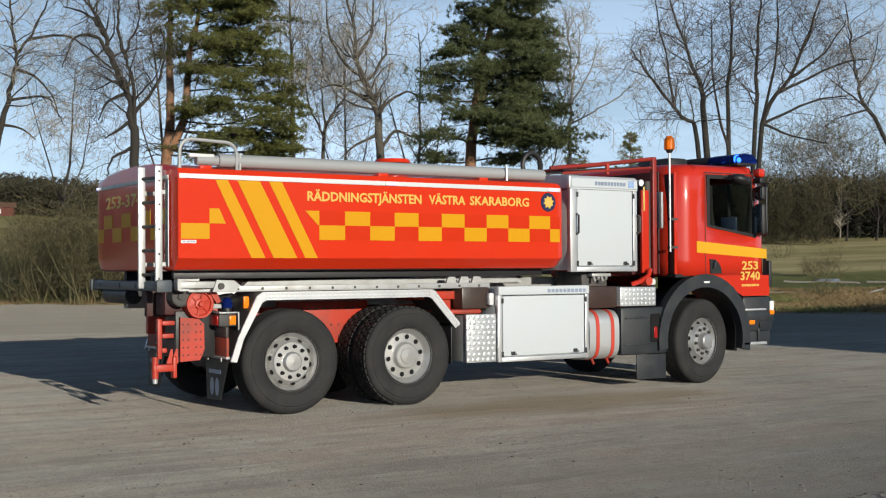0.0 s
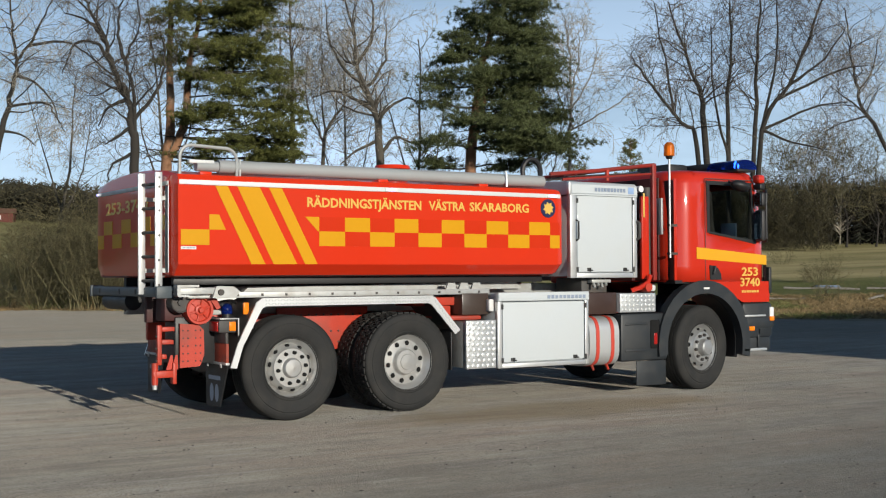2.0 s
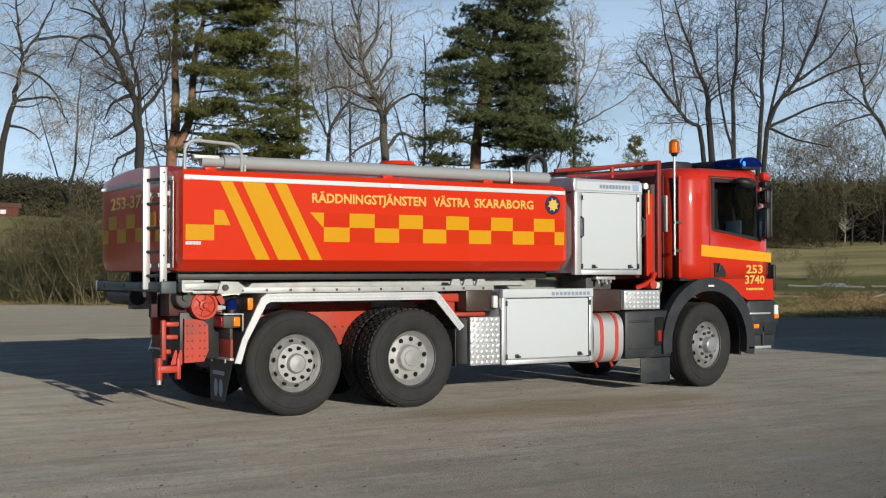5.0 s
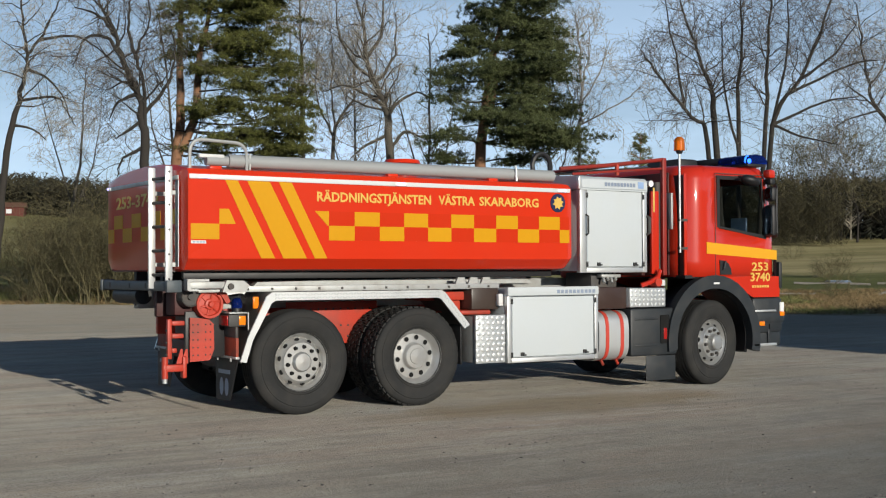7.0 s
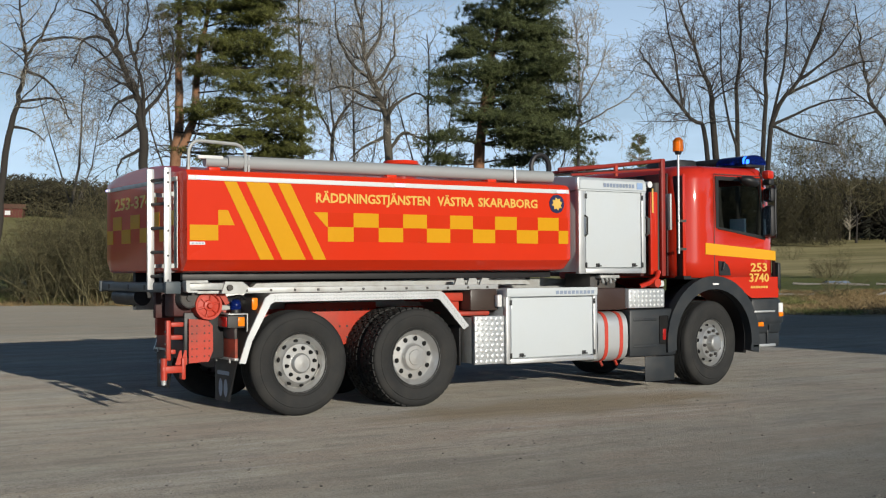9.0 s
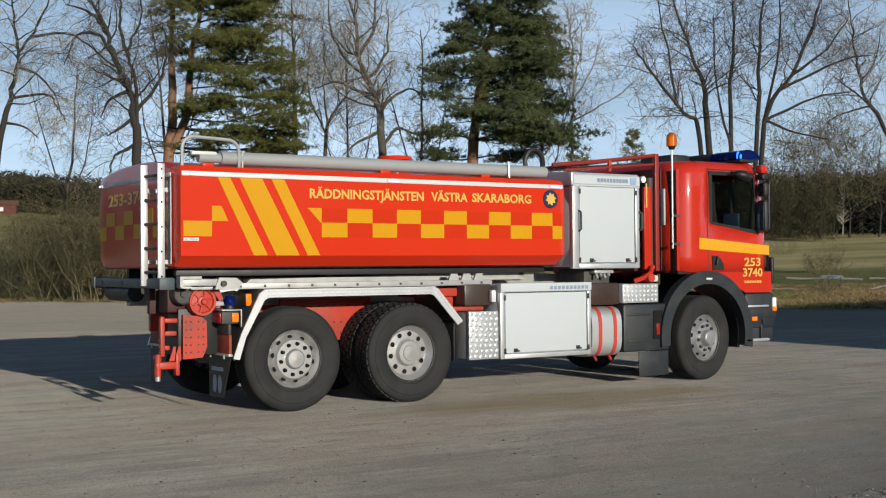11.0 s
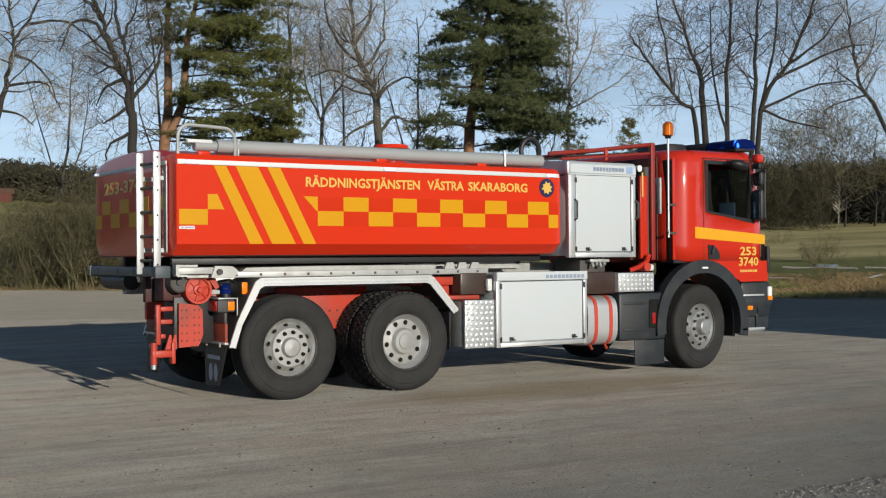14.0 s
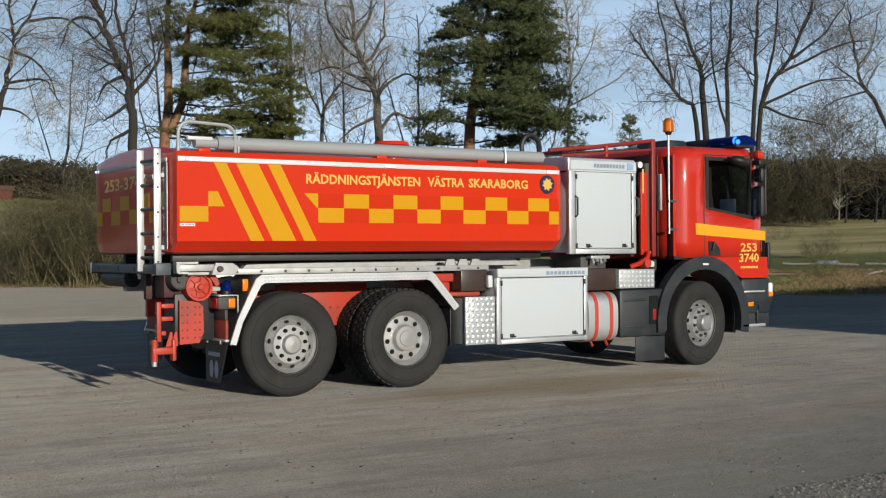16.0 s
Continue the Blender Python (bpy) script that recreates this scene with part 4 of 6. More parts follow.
    P("cabinet_stand", B(3.9, 4.3, 0.2, 0.7, 1.06, 1.42, 0.02), DARK_STEEL, "dark support under the cabinet")
    bm = bmesh.new()
    for k in range(4):
        add_rod(bm, (4.02 + k * 0.06, 0.10, 1.30 + 0.03 * (k % 2)), (4.04 + k * 0.06, 0.16, 1.41), 0.018, seg=8)
    add_box(bm, 3.98, 4.28, 0.1, 0.2, 1.36, 1.40, 0.01)
    P("valve_group", bm, GALV, "grey valves and couplings")
    # fuel tank with red straps
    def tank_ring(x0, x1, r, cy, cz, half, name, mat, label, parent=None):
        pts = []
        for k in range(32):
            a = k * math.tau / 32
            c, s = math.cos(a), math.sin(a)
            pts.append((cy + half * math.copysign(abs(c) ** 0.55, c), cz + half * math.copysign(abs(s) ** 0.55, s)))
        return P(name, add_prism(bmesh.new(), pts, x0, x1, "x"), mat, label, parent, 50)
    ft = tank_ring(3.87, 4.33, 0, 0.32, 0.665, 0.30, "fuel_tank", ALU, "brushed aluminium fuel tank")
    for u in (3.97, 4.20):
        tank_ring(u, u + 0.05, 0, 0.32, 0.665, 0.306, "tank_strap", surface("strap_red", (0.5, 0.05, 0.03), 0.5), "red tank strap", ft)
        P("strap_bolt", add_rod(bmesh.new(), (u + 0.025, 0.10, 0.32), (u + 0.025, 0.16, 0.40), 0.016, seg=8), FRAME_RED, parent=ft)
    P("air_tank", add_rod(bmesh.new(), (3.2, 0.95, 0.42), (4.0, 0.95, 0.42), 0.11, seg=20), BLACK, "black air reservoir")
    P("battery_box", B(3.85, 4.33, 0.06, 0.6, 0.985, 1.245, 0.015), surface("brown_black_lid", (0.05, 0.03, 0.025), 0.3, vary=0.3), "dark brown battery cover")
    P("battery_box", B(2.14, 2.50, 0.14, 0.6, 1.015, 1.255, 0.012), surface("brown_black_box", (0.05, 0.035, 0.028), 0.35, vary=0.3), "dark box beside the cabinet")
    P("relay_box", B(2.46, 2.525, 0.07, 0.14, 1.05, 1.19, 0.015), WHITE_FILM, "small white box")
    P("red_bracket", B(1.60, 2.20, 0.30, 0.70, 1.12, 1.215, 0.015), FRAME_RED, "red frame bracket")
    P("red_bracket", B(1.86, 2.12, 0.34, 0.62, 0.98, 1.12, 0.015), FRAME_RED, "red frame bracket")
    P("red_bracket", B(1.98, 2.42, 0.16, 0.42, 0.955, 1.01, 0.025), FRAME_RED, "red lower bracket")
    # side skirt and step
    skirt = P("side_skirt", B(4.36, 5.12, 0.02, 0.42, 0.405, 0.985, 0.035), PLASTIC, "dark grey plastic side panel")
    P("skirt_slot", B(4.83, 4.975, 0.010, 0.03, 0.55, 0.90, 0.02), HOLE, "black recess", parent=skirt)
    P("slot_grip", B(4.88, 4.935, 0.004, 0.02, 0.60, 0.74, 0.01), RED_LENS, "red grip in the recess", parent=skirt)
    P("skirt_ridge", B(4.42, 4.80, 0.012, 0.03, 0.84, 0.87, 0.008), PLASTIC, parent=skirt)
    P("skirt_ridge", B(4.42, 4.80, 0.012, 0.03, 0.52, 0.55, 0.008), PLASTIC, parent=skirt)
    st = P("tread_step", B(4.33, 4.905, 0.0, 0.5, 1.0, 1.23, 0.008), ALU_PLATE, "aluminium tread-plate step box")
    pieces("stud", ball(), [Matrix.Translation((4.365 + i * 0.063, -0.001, 1.033 + j * 0.054)) @ Matrix.Rotation(radians(45 if (i + j) % 2 else -45), 4, 'Y') @ Matrix.Diagonal((0.024, 0.006, 0.016, 1))
                            for i in range(9) for j in range(4)], CHROME, st)
    P("front_mud_flap", B(4.64, 5.12, 0.06, 0.075, 0.10, 0.40, 0.004), PLASTIC, "dark flap ahead of the front axle")
    # front wheel arch
    def arch(ra, rb, a0, a1, n=22):
        cx, cz = 5.736, 0.56
        o = [(cx + rb * math.cos(radians(a0 + (a1 - a0) * k / n)), cz + (rb + 0.02) * math.sin(radians(a0 + (a1 - a0) * k / n))) for k in range(n + 1)]
        i = [(cx + ra * math.cos(radians(a0 + (a1 - a0) * k / n)), cz + ra * math.sin(radians(a0 + (a1 - a0) * k / n))) for k in range(n + 1)]
        return o + i[::-1]
    for v0, v1 in ((-0.02, 0.10), (2.40, 2.52)):
        P("wheel_arch", add_prism(bmesh.new(), arch(0.655, 0.80, -12, 188), v0, v1), PLASTIC, "dark grey wheel arch", smooth=30)
    for v0, v1 in ((0.10, 0.55), (1.95, 2.40)):
        P("arch_liner", add_prism(bmesh.new(), arch(0.65, 0.69, -15, 195), v0, v1), BLACK, "black arch liner", smooth=30)
    P("repeater_lamp", B(5.70, 5.80, -0.028, -0.018, 1.265, 1.29, 0.004), WHITE_LENS, "small clear repeater lamp")
    build_cab(truck, P, B)
    build_rack(truck, P, B)
    return truck


def build_cab(truck, P, B):
    """Day cab: lofted shell with open window frames, then glass, doors' lines and fittings."""
    x0, x1, y0, y1 = 5.265, 6.93, 0.0, 2.5
    zs = [(1.36, 0.0), (1.55, 0.0), (1.70, 0.0), (1.93, 0.0), (2.25, 0.004), (2.60, 0.015), (2.68, 0.03), (2.735, 0.065), (2.77, 0.12), (2.785, 0.22)]
    rr, rf = 0.30, 0.24
    side_x = [5.60, 5.82, 6.15, 6.45, 6.64]

    def outline(inset, lean):
        a, b, c, d = x0 + inset, x1 - inset - lean, y0 + inset, y1 - inset
        pts = []
        for k in range(10):      # rear near corner
            t = radians(180 + 90 * k / 9)
            pts.append((a + rr + rr * math.cos(t), c + rr + rr * math.sin(t)))
        pts += [(x, c) for x in side_x]
        for k in range(5):      # front near corner
            t = radians(270 + 90 * k / 4)
            pts.append((b - rf + rf * math.cos(t), c + rf + rf * math.sin(t)))
        pts += [(b, y) for y in (0.7, 1.25, 1.8)]
        for k in range(5):
            t = radians(90 * k / 4)
            pts.append((b - rf + rf * math.cos(t), d - rf + rf * math.sin(t)))
        pts += [(x, d) for x in side_x[::-1]]
        for k in range(10):
            t = radians(90 + 90 * k / 9)
            pts.append((a + rr + rr * math.cos(t), d - rr + rr * math.sin(t)))
        pts += [(a, 1.8), (a, 1.25), (a, 0.7)]
        return pts
    bm = bmesh.new()
    rings = []
    for z, inset in zs:
        lean = max(0, z - 1.9) * 0.10
        ring = []
        for x, y in outline(inset, lean):
            zz = z
            if z == 1.93 and (y < 0.05 or y > 2.45) and 5.81 < x < 6.66:
                zz = 1.97 - (x - 5.82) / 0.82 * 0.11
            ring.append(bm.verts.new((x, y, zz)))
        rings.append(ring)
    n = len(rings[0])
    for lv, (a, c) in enumerate(zip(rings, rings[1:])):
        for i in range(n):
            p, q = a[i], a[(i + 1) % n]
            z = zs[lv][0]
            mx = (p.co.x + q.co.x) / 2
            side = (p.co.y < 0.06 and q.co.y < 0.06) or (p.co.y > 2.44 and q.co.y > 2.44)
            opening = 1.9 < z < 2.55 and side and 5.81 < mx < 6.63 and min(p.co.x, q.co.x) > 5.81 and max(p.co.x, q.co.x) < 6.65
            front = 1.6 < z < 2.55 and p.co.x > x1 - 0.25 and q.co.x > x1 - 0.25 and 0.2 < (p.co.y + q.co.y) / 2 < 2.3 and abs(p.co.x - q.co.x) < 0.02
            if not (opening or front):
                bm.faces.new((p, q, c[(i + 1) % n], c[i]))
    top = rings[-1]
    mid = bm.verts.new((6.05, 1.25, 2.80))
    for i in range(n):
        bm.faces.new((top[i], top[(i + 1) % n], mid))
    shell = P("cab_shell", bm, CAB_RED, "glossy red day cab", smooth=35)
    sol = shell.modifiers.new("thickness", 'SOLIDIFY')
    sol.thickness, sol.offset = 0.03, -1.0
    # dark sheets added to paint the shade between cab and rack
    P("cab_back_panel", B(5.235, 5.262, 0.30, 2.2, 1.38, 2.68, 0.01), SHADED_RED, "sooty dark red cab back")
    P("cab_back_panel", B(5.288, 5.308, 0.085, 0.24, 1.38, 2.64, 0.006), SHADED_RED, "sooty dark red cab back")
    P("side_collar", B(5.285, 5.33, 0.062, 0.086, 1.38, 2.66, 0.01), CAB_RED, "red edge lip of the cab side")
    P("cab_floor", B(5.28, 6.88, 0.05, 2.45, 1.34, 1.38), BLACK, "dark cab floor")
    # door outline: recessed shut lines and gasket
    for v, s in ((0.0, -1), (2.5, 1)):
        y_in, y_out = (v - 0.004, v + 0.01) if s < 0 else (v - 0.01, v + 0.004)
        edge = [(5.785, 1.985), (6.675, 1.84), (6.60, 2.645), (5.785, 2.645)]
        hole = [(5.838, 2.00), (6.625, 1.895), (6.575, 2.595), (5.838, 2.595)]
        bm = bmesh.new()
        for i in range(4):
            j = (i + 1) % 4
            add_prism(bm, [edge[i], edge[j], hole[j], hole[i]], y_in + 0.001 * i, y_out)
        P("window_gasket", bm, BLACK, "black window rubber", smooth=0)
        P("side_window", add_prism(bmesh.new(), [(5.82, 1.98), (6.64, 1.87), (6.59, 2.61), (5.82, 2.61)], v + 0.012 * -s, v + 0.017 * -s), GLASS, "tinted side window pane", smooth=0)
        bm = bmesh.new()
        yb = v - 0.0035 if s < 0 else v + 0.0035
        for a, b2 in (((5.755, 1.20), (5.755, 2.67)), ((5.755, 2.67), (6.66, 2.67))):
            add_box(bm, min(a[0], b2[0]) - 0.004, max(a[0], b2[0]) + 0.004, yb - 0.002, yb + 0.002, min(a[1], b2[1]) - 0.004 if a[1] != b2[1] else a[1] - 0.004, max(a[1], b2[1]) + 0.004)
        P("door_seam", bm, DARK_STEEL, "door shut line", smooth=0)
        # lower door skirt
        yy = (v + 0.0, v + 0.30) if s < 0 else (v - 0.30, v)
        P("door_skirt", add_prism(bmesh.new(), [(5.86, 1.36), (6.93, 1.36), (6.91, 1.09), (6.42, 1.09), (6.28, 1.16)], *yy), CAB_RED, "red lower door", smooth=30)
    # band and numerals
    band = add_prism(bmesh.new(), [(5.60, 1.652), (6.86, 1.575), (6.86, 1.70), (5.60, 1.797)], -0.006, -0.0015)
    P("cab_band", band, STRIPE_YELLOW, "broad yellow band", smooth=0)
    text_part("fleet_number", "253", 6.40, 6.70, 1.435, 0.11, -0.004, LETTER, truck, "yellow numerals", bold=0.0026)
    text_part("fleet_number", "3740", 6.375, 6.735, 1.30, 0.11, -0.004, LETTER, truck, "yellow numerals", bold=0.0026)
    bm = bmesh.new()
    for k in range(7):
        add_box(bm, 6.40 + k * 0.046, 6.435 + k * 0.046, -0.0045, -0.002, 1.215, 1.245)
    P("small_print", bm, LETTER, "small unreadable yellow print", smooth=0)
    P("door_handle", add_prism(bmesh.new(), [(5.83, 1.385), (6.03, 1.385), (6.02, 1.46), (5.97, 1.53), (5.89, 1.565), (5.82, 1.57)], -0.012, 0.0), BLACK, "black door handle recess", smooth=0)
    P("grab_handle", add_tube(bmesh.new(), [(5.87, -0.005, 1.45), (5.87, -0.035, 1.47), (5.90, -0.035, 1.56)], 0.012), PLASTIC, "dark grab handle")
    # windscreen, front panel, bumper
    P("windscreen", add_prism(bmesh.new(), [(6.905, 1.72), (6.912, 1.72), (6.85, 2.60), (6.843, 2.60)], 0.24, 2.26), GLASS, "large windscreen pane", smooth=0)
    P("grille", B(6.93, 6.96, 0.35, 2.15, 1.15, 1.58, 0.01), PLASTIC, "dark front grille")
    P("corner_deflector", add_prism(bmesh.new(), [(6.86, 0.0), (6.97, 0.10), (6.97, 0.16), (6.85, 0.03)], 1.15, 1.60, "z"), BLACK, "black corner deflector", smooth=0)
    P("corner_deflector", B(6.90, 6.955, -0.015, 0.10, 1.20, 1.55, 0.02), BLACK, "black corner vent")
    P("fog_lamp", add_rod(bmesh.new(), (6.96, 0.16, 1.35), (7.06, 0.16, 1.35), 0.065, 0.055, seg=16), WHITE_LENS, "round front lamp")
    bump = P("bumper", B(6.42, 6.98, 0.0, 2.5, 0.62, 1.085, 0.05), PLASTIC, "dark grey plastic bumper")
    P("bumper_lip", B(6.40, 7.00, -0.012, 2.512, 0.74, 0.90, 0.04), PLASTIC, parent=bump)
    P("side_reflector", B(6.52, 6.62, -0.018, -0.008, 0.72, 0.775, 0.006), ORANGE_LENS, "orange side marker", parent=bump)
    P("corner_lamp", B(6.91, 6.985, -0.016, 0.06, 0.84, 1.02, 0.012), WHITE_LENS, "clear corner lamp", parent=bump)
    P("corner_lamp", B(6.905, 6.988, -0.020, 0.05, 0.84, 0.90, 0.008), ORANGE_LENS, "orange indicator", parent=bump)
    P("bumper_valance", B(6.50, 6.97, 0.03, 2.47, 0.45, 0.64, 0.03), PLASTIC, "dark lower valance", parent=bump)
    P("step_tread", B(6.42, 6.84, -0.02, 0.25, 0.455, 0.49, 0.006), ALU, "bright metal entry step")
    P("step_tread", B(6.44, 6.83, -0.022, 0.2, 0.90, 0.925, 0.006), ALU, "bright upper step edge")
    P("step_post", B(6.70, 6.74, 0.0, 0.06, 0.47, 0.75, 0.01), PLASTIC)
    # mirrors
    arm = P("mirror_arm", add_tube(bmesh.new(), [(6.80, 0.01, 2.52), (6.76, -0.10, 2.54), (6.70, -0.16, 2.5), (6.68, -0.17, 2.2), (6.70, -0.16, 1.92), (6.78, -0.08, 1.88), (6.82, 0.01, 1.88)], 0.016), BLACK, "black mirror arm")
    for z0, z1 in ((2.33, 2.52), (1.88, 2.29)):
        hs = P("mirror_housing", B(6.61, 6.71, -0.17, -0.02, z0, z1, 0.04), BLACK, "black mirror housing")
        P("mirror_glass", B(6.602, 6.608, -0.15, -0.04, z0 + 0.03, z1 - 0.03), MIRROR, "mirror glass", parent=hs, smooth=0)
    bm = bmesh.new()
    bmesh.ops.create_uvsphere(bm, u_segments=20, v_segments=10, radius=1, matrix=Matrix.Translation((6.22, -0.16, 2.58)) @ Matrix.Rotation(radians(12), 4, 'Y') @ Matrix.Diagonal((0.15, 0.10, 0.068, 1)))
    add_tube(bm, [(6.18, 0.0, 2.64), (6.2, -0.12, 2.62)], 0.014)
    P("kerb_mirror", bm, BLACK, "black kerb mirror over the door")
    cap = P("mirror_cap", B(6.60, 6.72, -0.13, -0.01, 2.63, 2.745, 0.03), CAB_RED, "red mirror arm cover")
    P("mirror_housing", B(6.61, 6.71, -0.14, -0.02, 2.55, 2.628, 0.02), BLACK, "black mirror arm joint", parent=cap)
    # inside the cab
    for v in (0.35, 1.55):
        seat = P("seat_cushion", B(5.65, 6.15, v, v + 0.55, 1.55, 1.75, 0.05), SEAT, "dark cloth cab seat")
        P("seat_backrest", add_prism(bmesh.new(), [(5.62, 1.70), (5.75, 1.70), (5.62, 2.35), (5.52, 2.35)], v, v + 0.55), SEAT, parent=seat)
        P("headrest", B(5.50, 5.60, v + 0.14, v + 0.41, 2.36, 2.52, 0.03), SEAT, parent=seat)
    P("dashboard", B(6.45, 6.86, 0.06, 2.44, 1.45, 1.88, 0.06), BLACK, "dark dashboard")
    # two panels added to paint pale reflections seen in the glass
    P("paper_sheet", B(6.40, 6.43, 0.10, 0.36, 1.86, 2.12, 0.004), REFLECTION_BLUE, "pale blue sheet behind the window")
    P("paper_sheet", B(5.90, 5.93, 0.14, 0.30, 1.98, 2.14, 0.004), REFLECTION_BLUE, "pale blue sheet behind the window")
    bm = bmesh.new()
    add_tube(bm, [(6.35 + 0.1 * math.cos(k * math.tau / 20), 1.82 + 0.22 * math.sin(k * math.tau / 20), 1.98 + 0.2 * math.cos(k * math.tau / 20)) for k in range(20)], 0.016)
    P("steering_wheel", bm, BLACK, "black steering wheel")
    # light bar on the roof
    bar = P("light_bar", B(6.48, 6.76, 0.62, 1.88, 2.85, 2.945, 0.02), BLACK, "black roof light bar")
    for a, c in ((0.12, 0.62), (1.88, 2.38)):
        pts = [(6.43, 2.835), (6.83, 2.835)] + [(6.63 + 0.20 * math.cos(radians(q)), 2.862 + 0.098 * math.sin(radians(q))) for q in range(0, 181, 15)]
        P("blue_lens", add_prism(bmesh.new(), pts, a, c), BLUE_DOME, "deep blue lens", parent=bar, smooth=20)
        P("lens_base", B(6.48, 6.79, a + 0.01, c - 0.01, 2.80, 2.834, 0.004), BLACK, parent=bar)
    for v in (0.5, 2.0):
        P("bar_foot", B(6.55, 6.70, v, v + 0.1, 2.765, 2.851), DARK_STEEL, parent=bar)
    P("roof_vent", B(6.05, 6.40, 0.95, 1.6, 2.785, 2.945, 0.04), BLACK, "low black roof hatch")
    # turning reflector inside the near lens
    spin = P("turning_reflector", box(6.595, 6.665, 0.266, 0.279, 2.845, 2.92, 0.004), BLACK, "turning lamp reflector in the light bar")
    P("lamp_face", add_lathe(bmesh.new(), [(0.0, -0.012), (0.02, -0.011), (0.033, -0.0075)], 20, (6.63, 0.2725, 2.8825)), BLUE_LIT, "lit blue lamp face", parent=spin)
    SPIN.append(spin)
    # beacon on its pole
    pole = P("beacon_pole", add_rod(bmesh.new(), (5.15, 0.0, 1.66), (5.15, 0.0, 2.90), 0.014, seg=10), ALU, "thin bright beacon pole")
    P("beacon_socket", add_rod(bmesh.new(), (5.15, 0.0, 2.885), (5.15, 0.0, 2.925), 0.032, 0.05, seg=14), BLACK, parent=pole)
    bm = bmesh.new()
    add_rod(bm, (5.15, 0, 2.925), (5.15, 0, 3.06), 0.068, 0.062, seg=20)
    add_rod(bm, (5.15, 0, 3.06), (5.15, 0, 3.095), 0.062, 0.03, seg=20)
    P("beacon_dome", bm, AMBER, "amber beacon dome", parent=pole)
    P("beacon_reflector", add_rod(bmesh.new(), (5.15, 0, 2.94), (5.15, 0, 3.04), 0.025, seg=10), AMBER_LIT, "lit amber lamp", parent=pole)
    for z in (1.7, 2.05):
        P("pole_clip", B(5.13, 5.27, -0.012, 0.03, z, z + 0.03), DARK_STEEL, parent=pole)


def build_rack(truck, P, B):
    """Red frame and pipework between the tank and the cab."""
    for v in (0.05, 2.40):
        # posts and rails wear the red with shading in its colour
        P("rack_post", B(4.92, 4.985, v, v + 0.06, 1.38, 2.83, 0.012), RACK_RED_SHADED, "dark red rack post")
        P("rack_strut", B(4.30, 4.34, v + 0.14, v + 0.18, 2.60, 2.73, 0.006), FRAME_RED)
        P("rack_post", B(4.78, 4.90, v + 0.05, v + 0.10, 1.40, 2.42, 0.012), CAB_RED, "red inner post")
    P("rack_rail", add_tube(bmesh.new(), [(3.55, 0.35, 2.66), (4.2, 0.25, 2.72), (4.96, 0.08, 2.81)], 0.024), RACK_RED_SHADED, "dark red top rail")
    P("rack_rail", add_tube(bmesh.new(), [(3.70, 0.30, 2.60), (4.96, 0.08, 2.70)], 0.016), RACK_RED_SHADED)
    P("rack_rail", add_tube(bmesh.new(), [(4.96, 0.08, 2.81), (4.96, 2.42, 2.81)], 0.024), RACK_RED_SHADED)
    P("rack_rail", add_tube(bmesh.new(), [(3.9, 2.2, 2.74), (4.96, 2.42, 2.81)], 0.024), RACK_RED_SHADED)
    bm = bmesh.new()
    for k in range(14):
        u = 3.8 + k * 0.085
        add_rod(bm, (u, 0.28, 2.63 + 0.007 * k), (u + 0.10, 1.4, 2.66 + 0.007 * k), 0.006, seg=5)
    for k in range(10):
        v = 0.3 + k * 0.12
        add_rod(bm, (3.8, v, 2.64), (4.95, v, 2.73), 0.006, seg=5)
    P("rack_mesh", bm, DARK_STEEL, "dark wire mesh deck")
    # headboard colour includes the shade of the gap behind the cab
    P("headboard", B(4.70, 4.76, 0.2, 2.3, 1.38, 2.45, 0.01), SHADED_RED, "dark red headboard behind the cab")
    P("hook_mast", B(4.40, 4.62, 1.05, 1.45, 1.35, 2.5, 0.03), FRAME_RED, "red hook-lift mast")
    P("reflector_strip", B(4.795, 4.82, 0.088, 0.0985, 2.16, 2.46, 0.004), LETTER, "pale amber reflector strip")
    P("work_lamp", add_rod(bmesh.new(), (4.70, 0.02, 2.50), (4.70, 0.10, 2.50), 0.04, seg=14), WHITE_LENS, "small round work lamp")
    bm = add_tube(bmesh.new(), [(4.86, 0.05, 1.44), (4.80, 0.02, 1.36), (4.72, 0.06, 1.30), (4.62, 0.12, 1.26)], 0.03)
    P("red_pipe", bm, CAB_RED, "red coupling pipe")
    P("coupling", add_rod(bmesh.new(), (4.80, 0.0, 1.30), (4.80, 0.14, 1.30), 0.055, seg=14), FRAME_RED, "red pipe coupling")
    P("fluid_bottle", B(4.86, 4.95, 0.04, 0.14, 1.25, 1.33, 0.02), WHITE_FILM, "small white fluid bottle")
    bm = add_tube(bmesh.new(), [(3.52, 0.8, 2.55)] + [(3.62 + 0.14 * math.cos(radians(t)), 0.8, 2.72 + 0.16 * math.sin(radians(t))) for t in range(200, -50, -25)] + [(3.70, 0.8, 2.5)], 0.03)
    P("rubber_hose", bm, BLACK, "looped black rubber hose")
    bm = bmesh.new()
    add_rod(bm, (3.95, 0.45, 2.60), (3.95, 0.45, 2.70), 0.075, seg=16)
    add_rod(bm, (3.95, 0.45, 2.70), (3.95, 0.45, 2.72), 0.085, 0.04, seg=16)
    P("red_valve", bm, CAB_RED, "red valve head on the roof")
    P("exhaust_stack", add_rod(bmesh.new(), (5.08, 0.35, 1.40), (5.08, 0.35, 2.55), 0.06, seg=16), DARK_STEEL, "dark exhaust stack behind the cab")
    P("vent_grille", B(5.03, 5.06, 0.02, 0.12, 1.95, 2.40, 0.006), GALV, "pale slotted grille")


SPIN = []
build_tank()
build_truck()


